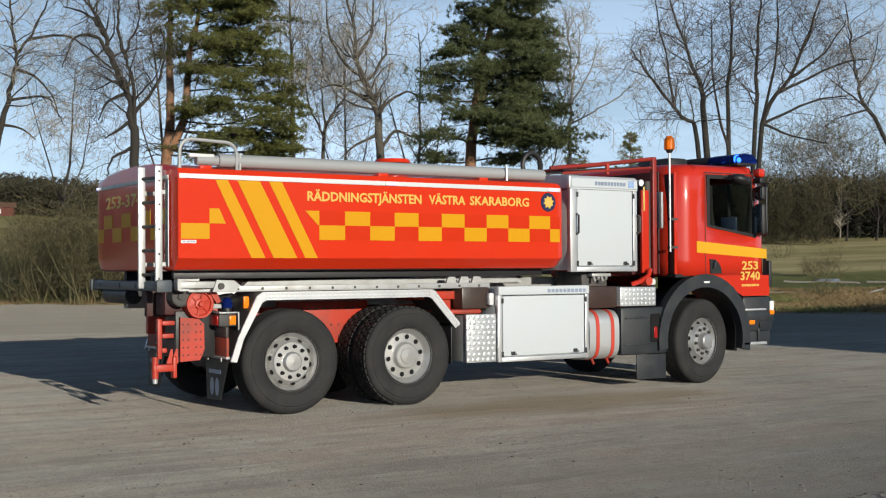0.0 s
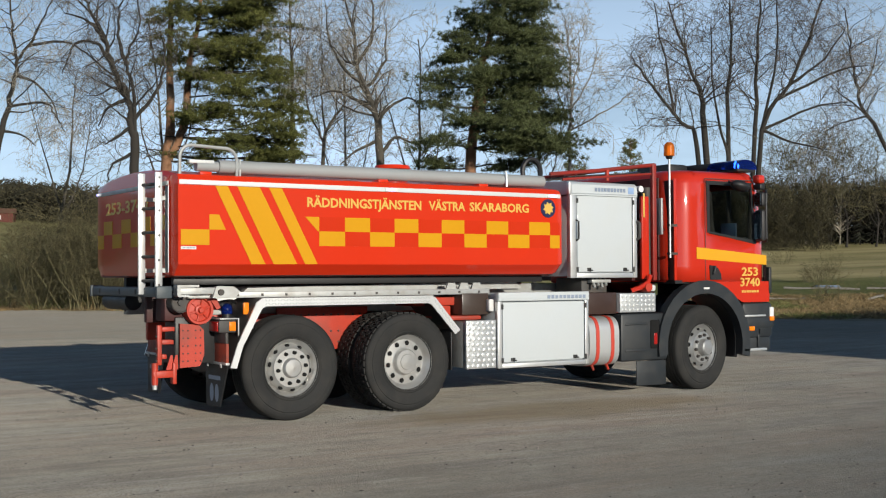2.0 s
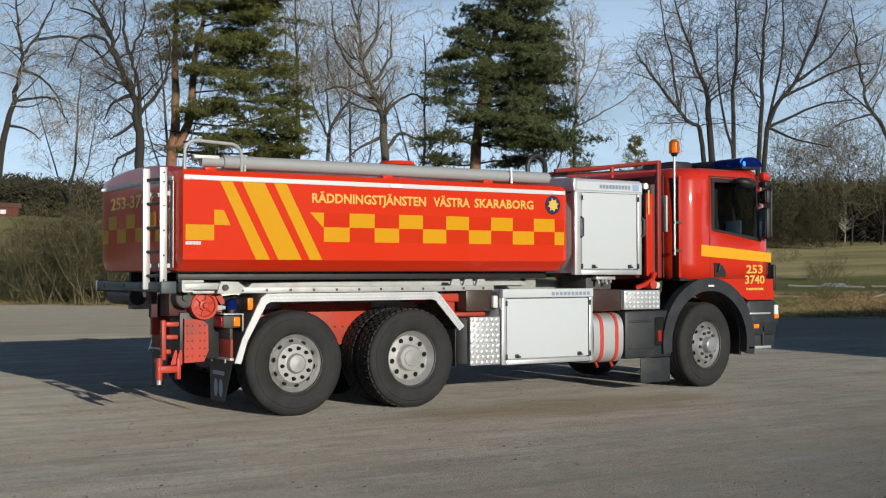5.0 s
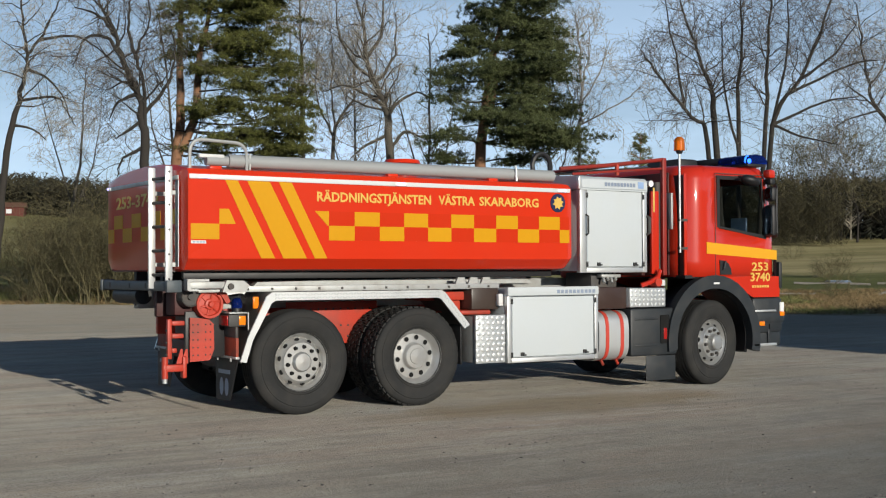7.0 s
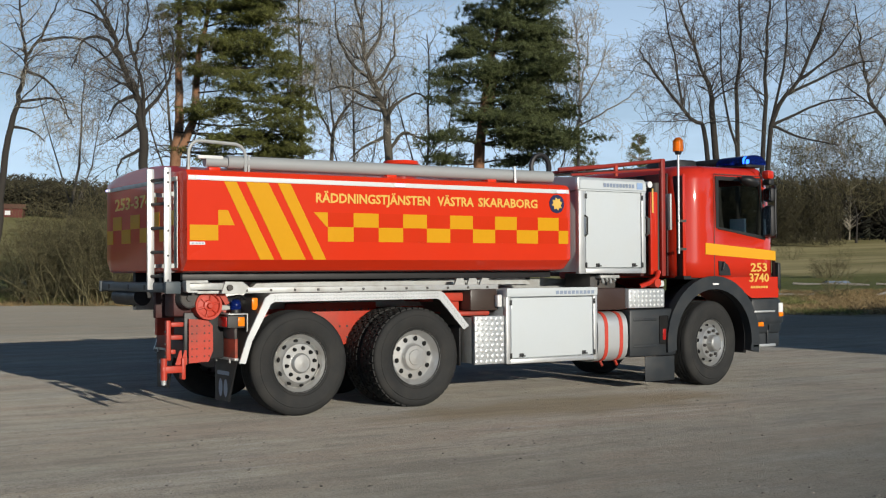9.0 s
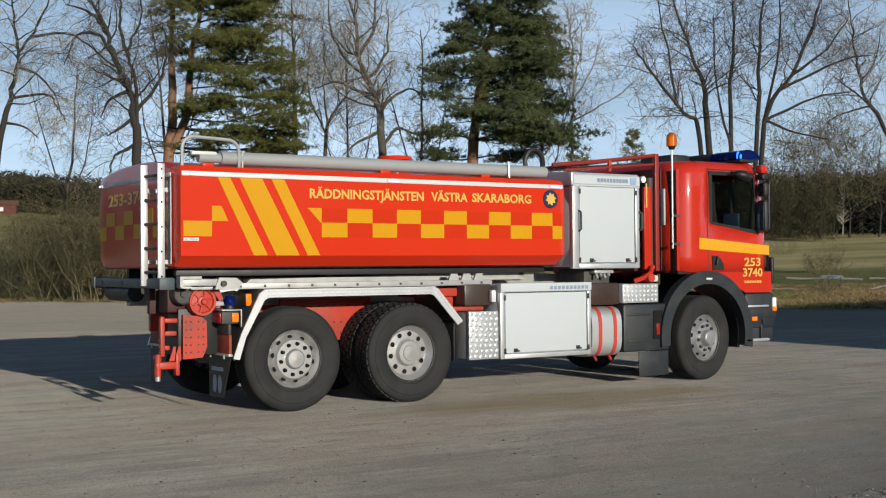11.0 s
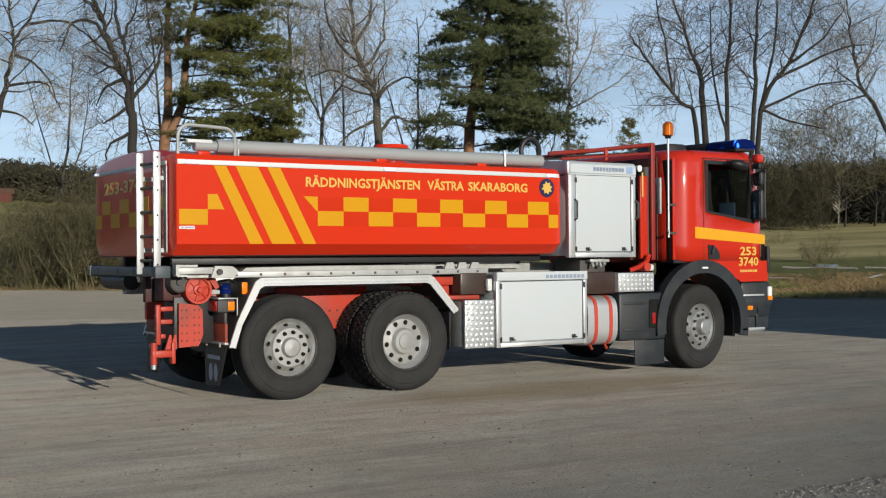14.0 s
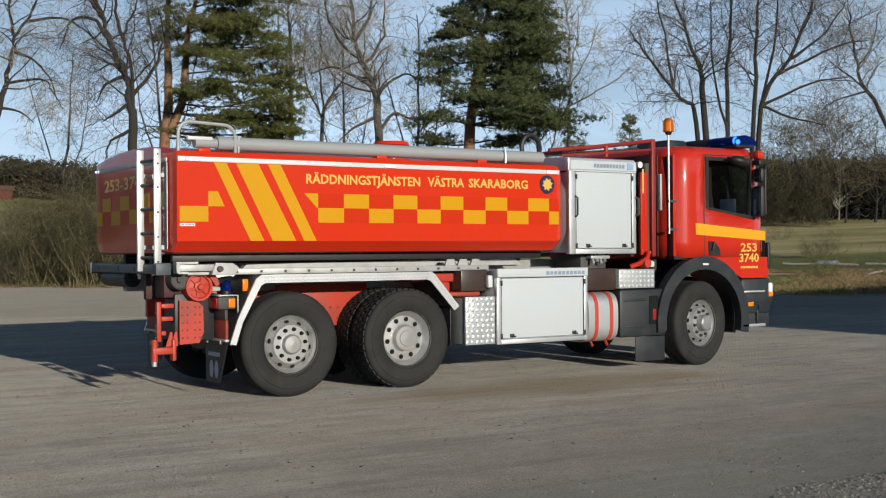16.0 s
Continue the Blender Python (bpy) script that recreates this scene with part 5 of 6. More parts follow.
# ---------- trees, shrubs and the far country ----------
AHEAD, ACROSS = Vector((0.545, 0.838, 0)), Vector((0.838, -0.545, 0))


def at_view(a, d, z=None):
    """A place d metres out from the yard's corner and a metres across."""
    p = Vector((EYE[0], EYE[1], 0)) + AHEAD * d + ACROSS * a
    p.z = land_height(p.x, p.y) if z is None else z
    return p


class Buffer:
    """Collects tubes and blades as plain lists, for one mesh."""
    def __init__(self):
        self.v, self.f = [], []

    def tube(self, pts, radii, seg):
        base = len(self.v)
        for i, p in enumerate(pts):
            d = (pts[min(i + 1, len(pts) - 1)] - pts[max(i - 1, 0)])
            d = d.normalized() if d.length > 1e-6 else Vector((0, 0, 1))
            u = d.cross(Vector((0.31, 0.95, 0.05)))
            u = u.normalized() if u.length > 1e-4 else Vector((1, 0, 0))
            w = d.cross(u)
            for k in range(seg):
                t = k * math.tau / seg
                self.v.append(p + (u * math.cos(t) + w * math.sin(t)) * radii[i])
        for i in range(len(pts) - 1):
            for k in range(seg):
                a, b = base + i * seg + k, base + i * seg + (k + 1) % seg
                self.f.append((a, b, b + seg, a + seg))

    def blade(self, p, q, w):
        d = (q - p)
        s = d.cross(Vector((random.uniform(-1, 1), random.uniform(-1, 1), random.uniform(-1, 1))))
        s = s.normalized() * w if s.length > 1e-6 else Vector((w, 0, 0))
        n = len(self.v)
        self.v += [p - s, p + s, q]
        self.f.append((n, n + 1, n + 2))

    def mesh(self, name, material, base, smooth=True):
        me = bpy.data.meshes.new(name)
        me.from_pydata([v - base for v in self.v], [], self.f)
        me.materials.append(material)
        if smooth:
            me.shade_smooth()
        return me

    def under(self, name, material, parent, label="", smooth=True):
        ob = new(name, self.mesh(name, material, base_of(parent), smooth))
        ob.parent = parent
        return tagged(ob, label)


def wander(p, d, length, n, wild, lift):
    """A crooked line from p along d."""
    pts = [p.copy()]
    step = length / n
    for _ in range(n):
        d = (d + Vector((random.gauss(0, wild), random.gauss(0, wild), random.gauss(0, wild) + lift))).normalized()
        p = p + d * step
        pts.append(p.copy())
    return pts


def sprout(limbs, twigs, pts, r0, level, droop, dens, reach=1.0):
    """Side branches along a limb, and twigs on those."""
    total = sum((b - a).length for a, b in zip(pts, pts[1:]))
    n = max(2, int(total * dens[level]))
    for _ in range(n):
        t = random.uniform(0.25 if level == 0 else 0.12, 1.0) * (len(pts) - 1)
        i = min(int(t), len(pts) - 2)
        p = pts[i].lerp(pts[i + 1], t - i)
        d = (pts[i + 1] - pts[i]).normalized()
        side = d.cross(Vector((random.gauss(0, 1), random.gauss(0, 1), random.gauss(0, 1)))).normalized()
        out = (d * random.uniform(0.35, 0.9) + side + Vector((0, 0, 0.25 if level < 2 else 0))).normalized()
        frac = t / (len(pts) - 1)
        if level == 0:
            ln, r = random.uniform(1.0, 2.7) * reach * (1.15 - 0.5 * frac), r0 * (0.30 - 0.14 * frac)
            q = wander(p, out, ln, 9, 0.17, 0.05 - droop * 0.5)
            r = max(r, 0.014)
            limbs.tube(q, [r * (1 - 0.78 * k / 9) for k in range(10)], 5)
            sprout(limbs, twigs, q, r, 1, droop, dens, reach)
        elif level == 1:
            ln = random.uniform(0.45, 1.35) * reach
            q = wander(p, out, ln, 5, 0.20, 0.03 - droop)
            r = 0.0100 * reach
            twigs.tube(q, [r * (1 - 0.13 * k) for k in range(6)], 3)
            sprout(limbs, twigs, q, r, 2, droop, dens, reach)
        else:
            ln = random.uniform(0.22, 0.70) * reach * (1.0 + 3.0 * droop)
            q = wander(p, out, ln, 3, 0.24, -droop * 1.6)
            r = 0.0060 * reach
            twigs.tube(q, [r, r * 0.85, r * 0.7, r * 0.4], 3)
            for _ in range(3):
                k = random.randrange(1, 4)
                e = q[k] + Vector((random.gauss(0, 0.6), random.gauss(0, 0.6), random.gauss(0.3 - 3 * droop, 0.6))).normalized() * random.uniform(0.10, 0.28) * reach
                twigs.blade(q[k], e, 0.0052 * reach)


BARKS = {"weeping": (BARK_DARK, TWIG_GREY), "dark": (BARK_DARK, TWIG), "grey": (BARK_GREY, TWIG_GREY), "birch": (BARK_BIRCH, TWIG_GREY), "shrub": (TWIG_OLIVE, TWIG_OLIVE), "edge": (BARK_DARK, TWIG_OLIVE)}


def stem_lines(d, stems, slant=0.25, crook=0.035):
    """Guide stems (across, height) become lines in space; upper limbs spring from the stems before them."""
    lines = []
    for s in stems:
        skew, z0, start = random.uniform(-slant, slant), s[0][1], d
        pts = [at_view(a, d + skew * (z - z0), z) for a, z in s]
        if z0 > 2.5 and lines:
            near = min((p for q in lines for p in q), key=lambda p: (p - pts[0]).dot(ACROSS) ** 2 + (p.z - z0) ** 2)
            shift = AHEAD * (near - pts[0]).dot(AHEAD)
            pts = [near.copy()] + [p + shift for p in pts[1:]]
        line = smooth_line(pts)
        lines.append([line[0]] + [p + ACROSS * random.gauss(0, crook) + AHEAD * random.gauss(0, crook) for p in line[1:-1]] + [line[-1]])
    return lines


def bare_tree(d, kind, stems, r0, label, dens=(2.9, 3.6, 4.2), droop=0.05, reach=0.0):
    reach = reach or d / 46
    bark, twig = BARKS[kind]
    a0 = stems[0][0][0]
    tree = thing("bare_tree", at_view(a0, d), label, "tree", "trees along the yard")
    trunk, crown = Buffer(), Buffer()
    for i, pts in enumerate(stem_lines(d, stems)):
        if pts[0].z < 2.5:
            pts[0].z = land_height(pts[0].x, pts[0].y) - 0.1
        r = r0 if i == 0 else r0 * (0.72 if pts[0].z < 2.5 else 0.36)
        m = len(pts) - 1
        trunk.tube(pts, [r * (1 - 0.86 * k / m) + 0.01 + (0.25 * r if k == 0 else 0) for k in range(m + 1)], 9)
        sprout(trunk, crown, [p for p in pts if p.z > 3.0], r, 0, droop, dens, reach)
    trunk.under("trunk", bark, tree)
    crown.under("crown", twig, tree, "fine leafless twigs")
    return tree


def tuft(buf, p, size, n=16, w=0.010):
    for _ in range(n):
        q = p + Vector((random.gauss(0, 1), random.gauss(0, 1), random.gauss(0.25, 0.8))).normalized() * size * random.uniform(0.6, 1.1)
        buf.blade(p + (q - p) * 0.1, q, w)


def pine_tree(d, stems, masses, label, needles, crown, extra):
    """crown: height, and how far it reaches to either side there; extra boughs fill it unevenly."""
    tree = thing("pine_tree", at_view(stems[0][0][0], d), label, "tree", "trees along the yard")
    trunk, twigs, green = Buffer(), Buffer(), Buffer()
    lines = stem_lines(d, stems, 0.03, 0.02)
    for i, pts in enumerate(lines):
        if pts[0].z < 2.5:
            pts[0].z = land_height(pts[0].x, pts[0].y) - 0.1
        r = 0.29 if i == 0 else 0.22
        m = len(pts) - 1
        trunk.tube(pts, [r * (1 - 0.7 * k / m) for k in range(m + 1)], 12)
    allp = [p for pts in lines for p in pts if p.z > 3]
    heights = [row[0] for row in crown][::-1]
    masses = list(masses)
    for _ in range(extra):
        z = random.uniform(heights[0], heights[-1])
        lo, hi = np.interp(z, heights, [row[1] for row in crown][::-1]), np.interp(z, heights, [row[2] for row in crown][::-1])
        masses.append((random.uniform(lo, hi), z, random.uniform(0.7, 1.1), random.uniform(0.3, 0.55)))
    for a, z, ra, rz in masses:
        depth = random.uniform(-2.0, 1.2) if z < 6.5 else random.uniform(-2.2, 0.2)
        c = at_view(a, d + depth, z)
        low = [p for p in allp if p.z < z + 0.3] or allp
        root = min(low, key=lambda p: (p - c).length)
        midp = root.lerp(c, 0.55) + Vector((0, 0, random.uniform(-0.3, 0.15)))
        line = smooth_line([root, midp, c], 4)
        twigs.tube(line, [0.045 - 0.004 * k for k in range(len(line))], 6)
        count = int(150 + 520 * ra * rz)
        pads = [Vector((random.gauss(0, 0.55) * ra, random.gauss(0, 0.8), random.gauss(0, 0.62) * rz)) for _ in range(max(8, int(14 * ra)))]
        for pad in pads:
            pc = c + ACROSS * pad.x + AHEAD * pad.y + Vector((0, 0, pad.z))
            bough = smooth_line([line[random.randrange(len(line) // 2, len(line))], pc.lerp(c, 0.4) - Vector((0, 0, 0.12)), pc], 3)
            twigs.tube(bough, [0.02 - 0.002 * k for k in range(len(bough))], 4)
            for _ in range(count // len(pads) + 3):
                w = random.gauss(0, 0.34)
                q = pc + ACROSS * w + AHEAD * random.gauss(0, 0.30) + Vector((0, 0, random.gauss(0.02, 0.075) - 0.10 * abs(w)))
                tuft(green, q, random.uniform(0.13, 0.24), 20, 0.0115)
    # dead boughs low on the stem
    for _ in range(16):
        p = random.choice([q for q in allp if q.z < 8])
        s = (ACROSS * random.choice((-1, 1)) + AHEAD * random.uniform(-0.8, 0.8) + Vector((0, 0, 0.1))).normalized()
        q = wander(p, s, random.uniform(1.0, 2.6), 7, 0.16, -0.05)
        twigs.tube(q, [0.035 * (1 - 0.8 * k / 7) for k in range(8)], 5)
        sprout(twigs, twigs, q, 0.02, 1, 0.05, (2, 3.0, 3.0))
    trunk.under("trunk", BARK_PINE, tree, "reddish scaly trunk")
    twigs.under("branch", BARK_DARK, tree)
    green.under("crown", needles, tree, "dark green needle crown", smooth=False)
    return tree


LABELS = {"weeping": "dark leafless tree with long drooping grey twigs", "dark": "gnarled dark leafless tree behind the gravel yard", "grey": "grey leafless tree behind the gravel yard", "birch": "pale-barked leafless tree with drooping twigs"}


def known_tree(d, kind, girth, stems):
    bare_tree(d, kind, stems, girth, LABELS[kind], dens={"weeping": (1.9, 3.3, 3.8), "dark": (2.5, 3.6, 4.0), "grey": (2.8, 3.6, 4.0), "birch": (1.8, 3.0, 3.2)}[kind], droop={"weeping": 0.20, "dark": 0.11, "grey": 0.02, "birch": 0.08}[kind])


# guide stems: across and height in metres
known_tree(52, "weeping", 0.17, [[(-19.8, 0.2), (-19.6, 3.7), (-19.5, 7.4), (-19.2, 8.6), (-19.0, 10.1), (-18.9, 11.1), (-19.2, 12.3), (-19.4, 14.0)], [(-18.8, 11.1), (-18.3, 12.0), (-17.8, 13.2), (-17.4, 14.2)], [(-19.0, 8.9), (-18.3, 9.1), (-17.5, 9.1), (-17.1, 8.6), (-16.6, 7.8)], [(-18.9, 10.3), (-18.0, 10.0), (-17.4, 9.3), (-17.1, 8.2)], [(-18.4, 11.8), (-16.9, 11.9), (-15.9, 11.4), (-15.2, 10.6)], [(-19.3, 7.9), (-18.5, 7.7), (-17.9, 7.2)]])
known_tree(52, "dark", 0.23, [[(-13.0, 0.2), (-13.1, 3.4), (-13.2, 6.8), (-13.4, 7.9), (-13.5, 8.8), (-13.9, 9.8), (-14.3, 10.8), (-14.6, 11.8), (-15.1, 12.7), (-15.6, 13.7)], [(-13.1, 7.5), (-13.2, 9.1), (-13.5, 10.5), (-13.3, 11.3), (-12.9, 12.0), (-13.0, 13.4)], [(-13.1, 8.2), (-12.6, 9.0), (-12.2, 9.8), (-12.0, 10.8), (-12.2, 12.0)], [(-13.2, 6.5), (-13.8, 6.5), (-14.3, 6.2), (-14.5, 5.5)], [(-13.6, 9.0), (-14.4, 8.7), (-14.8, 7.9)], [(-14.1, 10.7), (-14.8, 11.4), (-15.6, 11.5), (-16.1, 11.0), (-16.4, 10.2)], [(-14.5, 11.5), (-15.0, 12.2), (-15.6, 12.6), (-16.3, 12.8)], [(-13.4, 10.5), (-13.9, 11.5), (-13.9, 12.7), (-13.7, 13.7)], [(-13.4, 8.0), (-14.0, 7.4), (-14.5, 7.1)]])
known_tree(58, "grey", 0.11, [[(-6.9, 0.2), (-7.0, 4.5), (-7.0, 9.1), (-7.0, 12.3), (-7.1, 15.0)]])
known_tree(58, "grey", 0.12, [[(-6.0, 0.2), (-5.9, 4.0), (-5.8, 7.9), (-5.3, 9.0), (-4.8, 10.0), (-4.8, 11.5)], [(-5.8, 7.7), (-6.5, 9.3), (-6.7, 11.0), (-6.5, 12.6)], [(-5.5, 8.4), (-5.9, 9.9), (-5.8, 11.5), (-6.0, 13.4)]])
known_tree(54, "grey", 0.22, [[(-2.5, 0.2), (-2.7, 3.8), (-2.9, 7.5), (-3.1, 8.8), (-3.5, 9.8), (-3.9, 10.9), (-4.0, 12.3), (-4.4, 13.8)], [(-3.5, 9.8), (-2.9, 10.5), (-2.6, 11.4), (-2.6, 13.1)], [(-3.2, 8.8), (-4.1, 9.4), (-4.9, 9.7), (-5.8, 9.4)], [(-3.6, 10.1), (-4.5, 10.8), (-5.1, 12.1), (-5.3, 13.6)], [(-2.8, 7.0), (-2.2, 7.6), (-1.5, 7.4), (-0.5, 7.3)], [(-3.0, 8.3), (-2.4, 9.0), (-1.6, 9.4), (-1.0, 9.1)], [(-3.8, 10.8), (-3.3, 11.8), (-3.1, 13.1), (-3.3, 14.1)], [(-2.9, 7.4), (-3.9, 7.0), (-4.6, 6.4)]])
known_tree(60, "birch", 0.11, [[(6.3, 0.2), (6.3, 4.3), (6.4, 8.7), (6.5, 10.6), (6.4, 13.2), (6.3, 14.6)], [(6.4, 8.3), (7.5, 9.3), (8.8, 10.1), (9.4, 10.6)], [(6.5, 8.9), (5.7, 10.6), (5.5, 12.6)], [(6.5, 9.7), (7.4, 11.4), (8.0, 13.1)], [(6.5, 10.9), (6.9, 12.6), (6.9, 14.0)]])
known_tree(50, "dark", 0.15, [[(11.2, 0.2), (10.8, 7.4), (10.7, 8.8), (10.2, 10.2), (9.4, 12.8)], [(10.6, 0.2), (10.2, 6.5), (9.5, 7.5), (8.0, 9.3), (7.4, 10.1)], [(9.1, 8.1), (8.9, 9.3), (8.3, 12.1)], [(11.7, 0.2), (11.7, 7.9), (11.9, 10.7), (11.9, 13.0)], [(11.6, 6.8), (11.1, 8.7), (11.0, 11.6)], [(12.5, 0.2), (12.8, 7.2), (13.8, 9.0), (14.7, 11.4), (15.0, 12.8)], [(12.7, 6.7), (13.2, 10.2), (13.0, 13.0)], [(12.9, 7.0), (14.8, 8.1), (16.2, 8.3)], [(13.3, 8.3), (15.9, 9.6), (17.1, 9.8)], [(12.3, 0.2), (12.4, 7.2), (12.3, 10.2), (12.4, 12.8)], [(13.8, 9.0), (15.2, 10.0), (16.1, 11.3)], [(12.8, 6.8), (14.0, 6.7), (15.4, 6.4)]])
known_tree(54, "weeping", 0.11, [[(21.6, 0.2), (21.0, 3.8), (19.6, 7.6), (18.8, 9.1), (18.6, 10.4), (18.4, 11.9), (18.3, 13.4)], [(18.8, 8.4), (18.1, 9.4), (17.5, 9.9)], [(18.7, 9.6), (19.3, 10.6), (19.4, 11.9)], [(18.8, 8.0), (17.9, 8.2), (17.1, 7.8)]])
pine_tree(55, [[(-12.7, 0.6), (-12.6, 5.9), (-12.4, 8.0), (-12.4, 10.0), (-12.4, 11.8), (-12.3, 14.6)], [(-12.3, 6.7), (-11.8, 8.2), (-11.6, 10.0), (-11.5, 11.4), (-11.2, 12.6), (-11.0, 14.6)]],
          masses=[(-11.6, 13.3, 1.53, 0.66), (-9.3, 13.3, 1.53, 0.71), (-9.8, 12.2, 1.78, 0.56), (-8.5, 11.4, 1.22, 0.56), (-7.7, 10.4, 1.07, 0.61), (-9.9, 10.7, 1.15, 0.41), (-9.0, 9.6, 1.53, 0.43), (-7.2, 9.1, 0.82, 0.66), (-8.0, 8.2, 1.22, 0.43), (-7.0, 7.5, 0.66, 0.66), (-7.7, 6.9, 1.40, 0.41), (-9.0, 7.4, 0.97, 0.31), (-12.3, 11.3, 0.61, 0.36), (-10.0, 8.7, 0.89, 0.25), (-8.2, 12.7, 1.02, 0.51)],
          label="tall pine with a reddish trunk and broken crown", needles=NEEDLES, crown=[(14.4, -12.1, -8.0), (12.8, -10.8, -7.8), (10.8, -11.4, -7.1), (8.7, -11.1, -6.9), (6.5, -10.6, -6.5)], extra=10)
pine_tree(54, [[(1.2, -0.1), (1.2, 6.2), (1.4, 8.4), (1.6, 10.4), (2.1, 12.2), (2.5, 13.9)], [(1.4, 7.7), (1.8, 9.2), (1.9, 10.7)]],
          masses=[(2.5, 13.3, 0.80, 0.40), (1.8, 12.8, 1.05, 0.45), (2.9, 12.4, 1.13, 0.45), (0.8, 12.0, 0.83, 0.38), (3.6, 11.4, 1.05, 0.50), (1.9, 11.4, 1.20, 0.43), (0.3, 11.1, 0.70, 0.30), (2.9, 10.4, 1.45, 0.45), (4.2, 10.4, 0.83, 0.50), (0.1, 10.1, 0.83, 0.30), (1.6, 9.9, 0.95, 0.30), (3.6, 9.4, 1.20, 0.45), (4.5, 8.6, 0.55, 0.55), (-0.1, 9.1, 0.70, 0.25), (2.4, 8.7, 1.13, 0.30), (4.0, 7.9, 0.83, 0.43), (0.9, 8.3, 0.70, 0.23), (1.9, 8.0, 0.83, 0.25), (4.5, 7.1, 0.70, 0.43), (3.4, 7.0, 0.95, 0.33), (-0.4, 7.3, 0.70, 0.28), (-0.2, 6.4, 0.83, 0.23), (2.5, 7.2, 0.70, 0.23), (3.0, 6.4, 1.00, 0.25)],
          label="tall pine with a reddish trunk and broken crown", needles=NEEDLES_DARK, crown=[(14.0, 1.2, 4.3), (12.5, 0.2, 4.0), (11.0, -0.1, 4.5), (9.5, 0.4, 4.8), (7.5, 2.4, 5.0), (6.5, 3.1, 5.1)], extra=16)

# slender trees further back
for a, d, h in ((-20, 62, 12), (-9.0, 60, 14), (-5.5, 66, 14), (-1.5, 58, 13), (4.5, 62, 13), (-12.5, 56, 13)):
    s = random.uniform(-0.06, 0.06)
    stems = [[(a, 0.2), (a + s * 4, 4), (a + s * 8 + 0.2, 8), (a + s * h, h)], [(a + s * 3, 3.5), (a + s * 6 + 1.0, 7), (a + 1.6, 10.5)], [(a + s * 4, 4.5), (a + s * 6 - 0.9, 8), (a - 1.6, 11.5)]]
    bare_tree(d, "grey", stems, 0.11, "slender leafless tree in the belt behind the yard", dens=(1.9, 2.4, 2.2), droop=0.03)


def shrub(a, d, h, spread, stems=12, kind="shrub"):
    bush = thing("shrub", at_view(a, d), "leafless olive-brown thicket shrub at the yard's edge", "shrub", "shrubs round the yard")
    fine = Buffer()
    root = at_view(a, d)
    for _ in range(stems):
        out = (ACROSS * random.gauss(0, spread) + AHEAD * random.gauss(0, spread) + Vector((0, 0, 1))).normalized()
        start = root + ACROSS * random.gauss(0, 0.5) + AHEAD * random.gauss(0, 0.4) - Vector((0, 0, 0.1))
        q = wander(start, out, h * random.uniform(0.6, 1.05), 8, 0.10, 0.02)
        wood = Buffer()
        wood.tube(q, [0.03 * (1 - 0.8 * k / 8) for k in range(9)], 5)
        wood.under("stem", BARKS[kind][0], bush)
        sprout(wood, fine, q, 0.03, 1, 0.02, (3, 4.2, 4.0), 1.1)
    fine.under("twig_mass", BARKS[kind][1], bush, "dense bare twigs")
    return bush


for a, d, h, sp in ((-15.9, 53, 5.2, 0.40), (-14.6, 53, 5.4, 0.45), (-13.6, 55, 5.0, 0.45), (-15.2, 57, 5.2, 0.5), (-20.6, 60, 3.4, 0.5), (-17.0, 60, 4.4, 0.5),
                    (-14.2, 61, 4.6, 0.4), (17.0, 54, 0.9, 0.7), (22.5, 58, 1.1, 0.6), (-12.5, 60, 4.2, 0.4), (-16.6, 54, 4.4, 0.5), (-19.2, 57, 4.4, 0.5), (-13.9, 58, 4.8, 0.45), (-21.6, 64, 4.6, 0.5), (-18.0, 64, 4.6, 0.5), (-17.6, 54, 4.4, 0.5), (-18.9, 56, 4.4, 0.5), (-16.3, 55, 5.0, 0.5), (-19.9, 58, 4.4, 0.5), (-15.3, 54, 5.2, 0.5), (-17.0, 57, 4.8, 0.5), (-26.0, 82, 4.0, 0.5), (-20.5, 78, 4.2, 0.5), (-23.0, 90, 4.5, 0.5)):
    shrub(a, d, h, sp)
for a, d, h in ((37.5, 120, 2.8), (36.0, 119, 1.8)):
    shrub(a, d, h, 0.5, 12)
shrub(46.0, 165, 3.0, 0.5, 10)


def young_pine(a, d, h):
    tree = thing("young_pine", at_view(a, d), "small young pine standing beyond the yard", "tree", "young pines")
    trunk, green = Buffer(), Buffer()
    root = at_view(a, d)
    trunk.tube([root, root + Vector((0.1, 0, h))], [0.12, 0.02], 6)
    for k in range(int(h * 5)):
        z = h * (0.45 + 0.55 * random.random())
        ln = (1 - z / h) * h * 0.28 + 0.35
        ang = random.uniform(0, math.tau)
        q = root + Vector((0.1 * z / h, 0, z))
        e = q + Vector((math.cos(ang) * ln, math.sin(ang) * ln, ln * 0.5))
        trunk.tube([q, e], [0.03, 0.01], 4)
        for _ in range(14):
            tuft(green, q.lerp(e, random.uniform(0.3, 1)) + Vector((random.gauss(0, 0.08), random.gauss(0, 0.08), random.gauss(0.05, 0.1))), 0.26, 9, 0.02)
    trunk.under("trunk", BARK_PINE, tree)
    green.under("crown", NEEDLES, tree, smooth=False)


for a, d, h in ((13.7, 90, 11.2), (10.2, 92, 9.6), (14.9, 95, 9.0), (9.0, 88, 9.2)):
    young_pine(a, d, h)


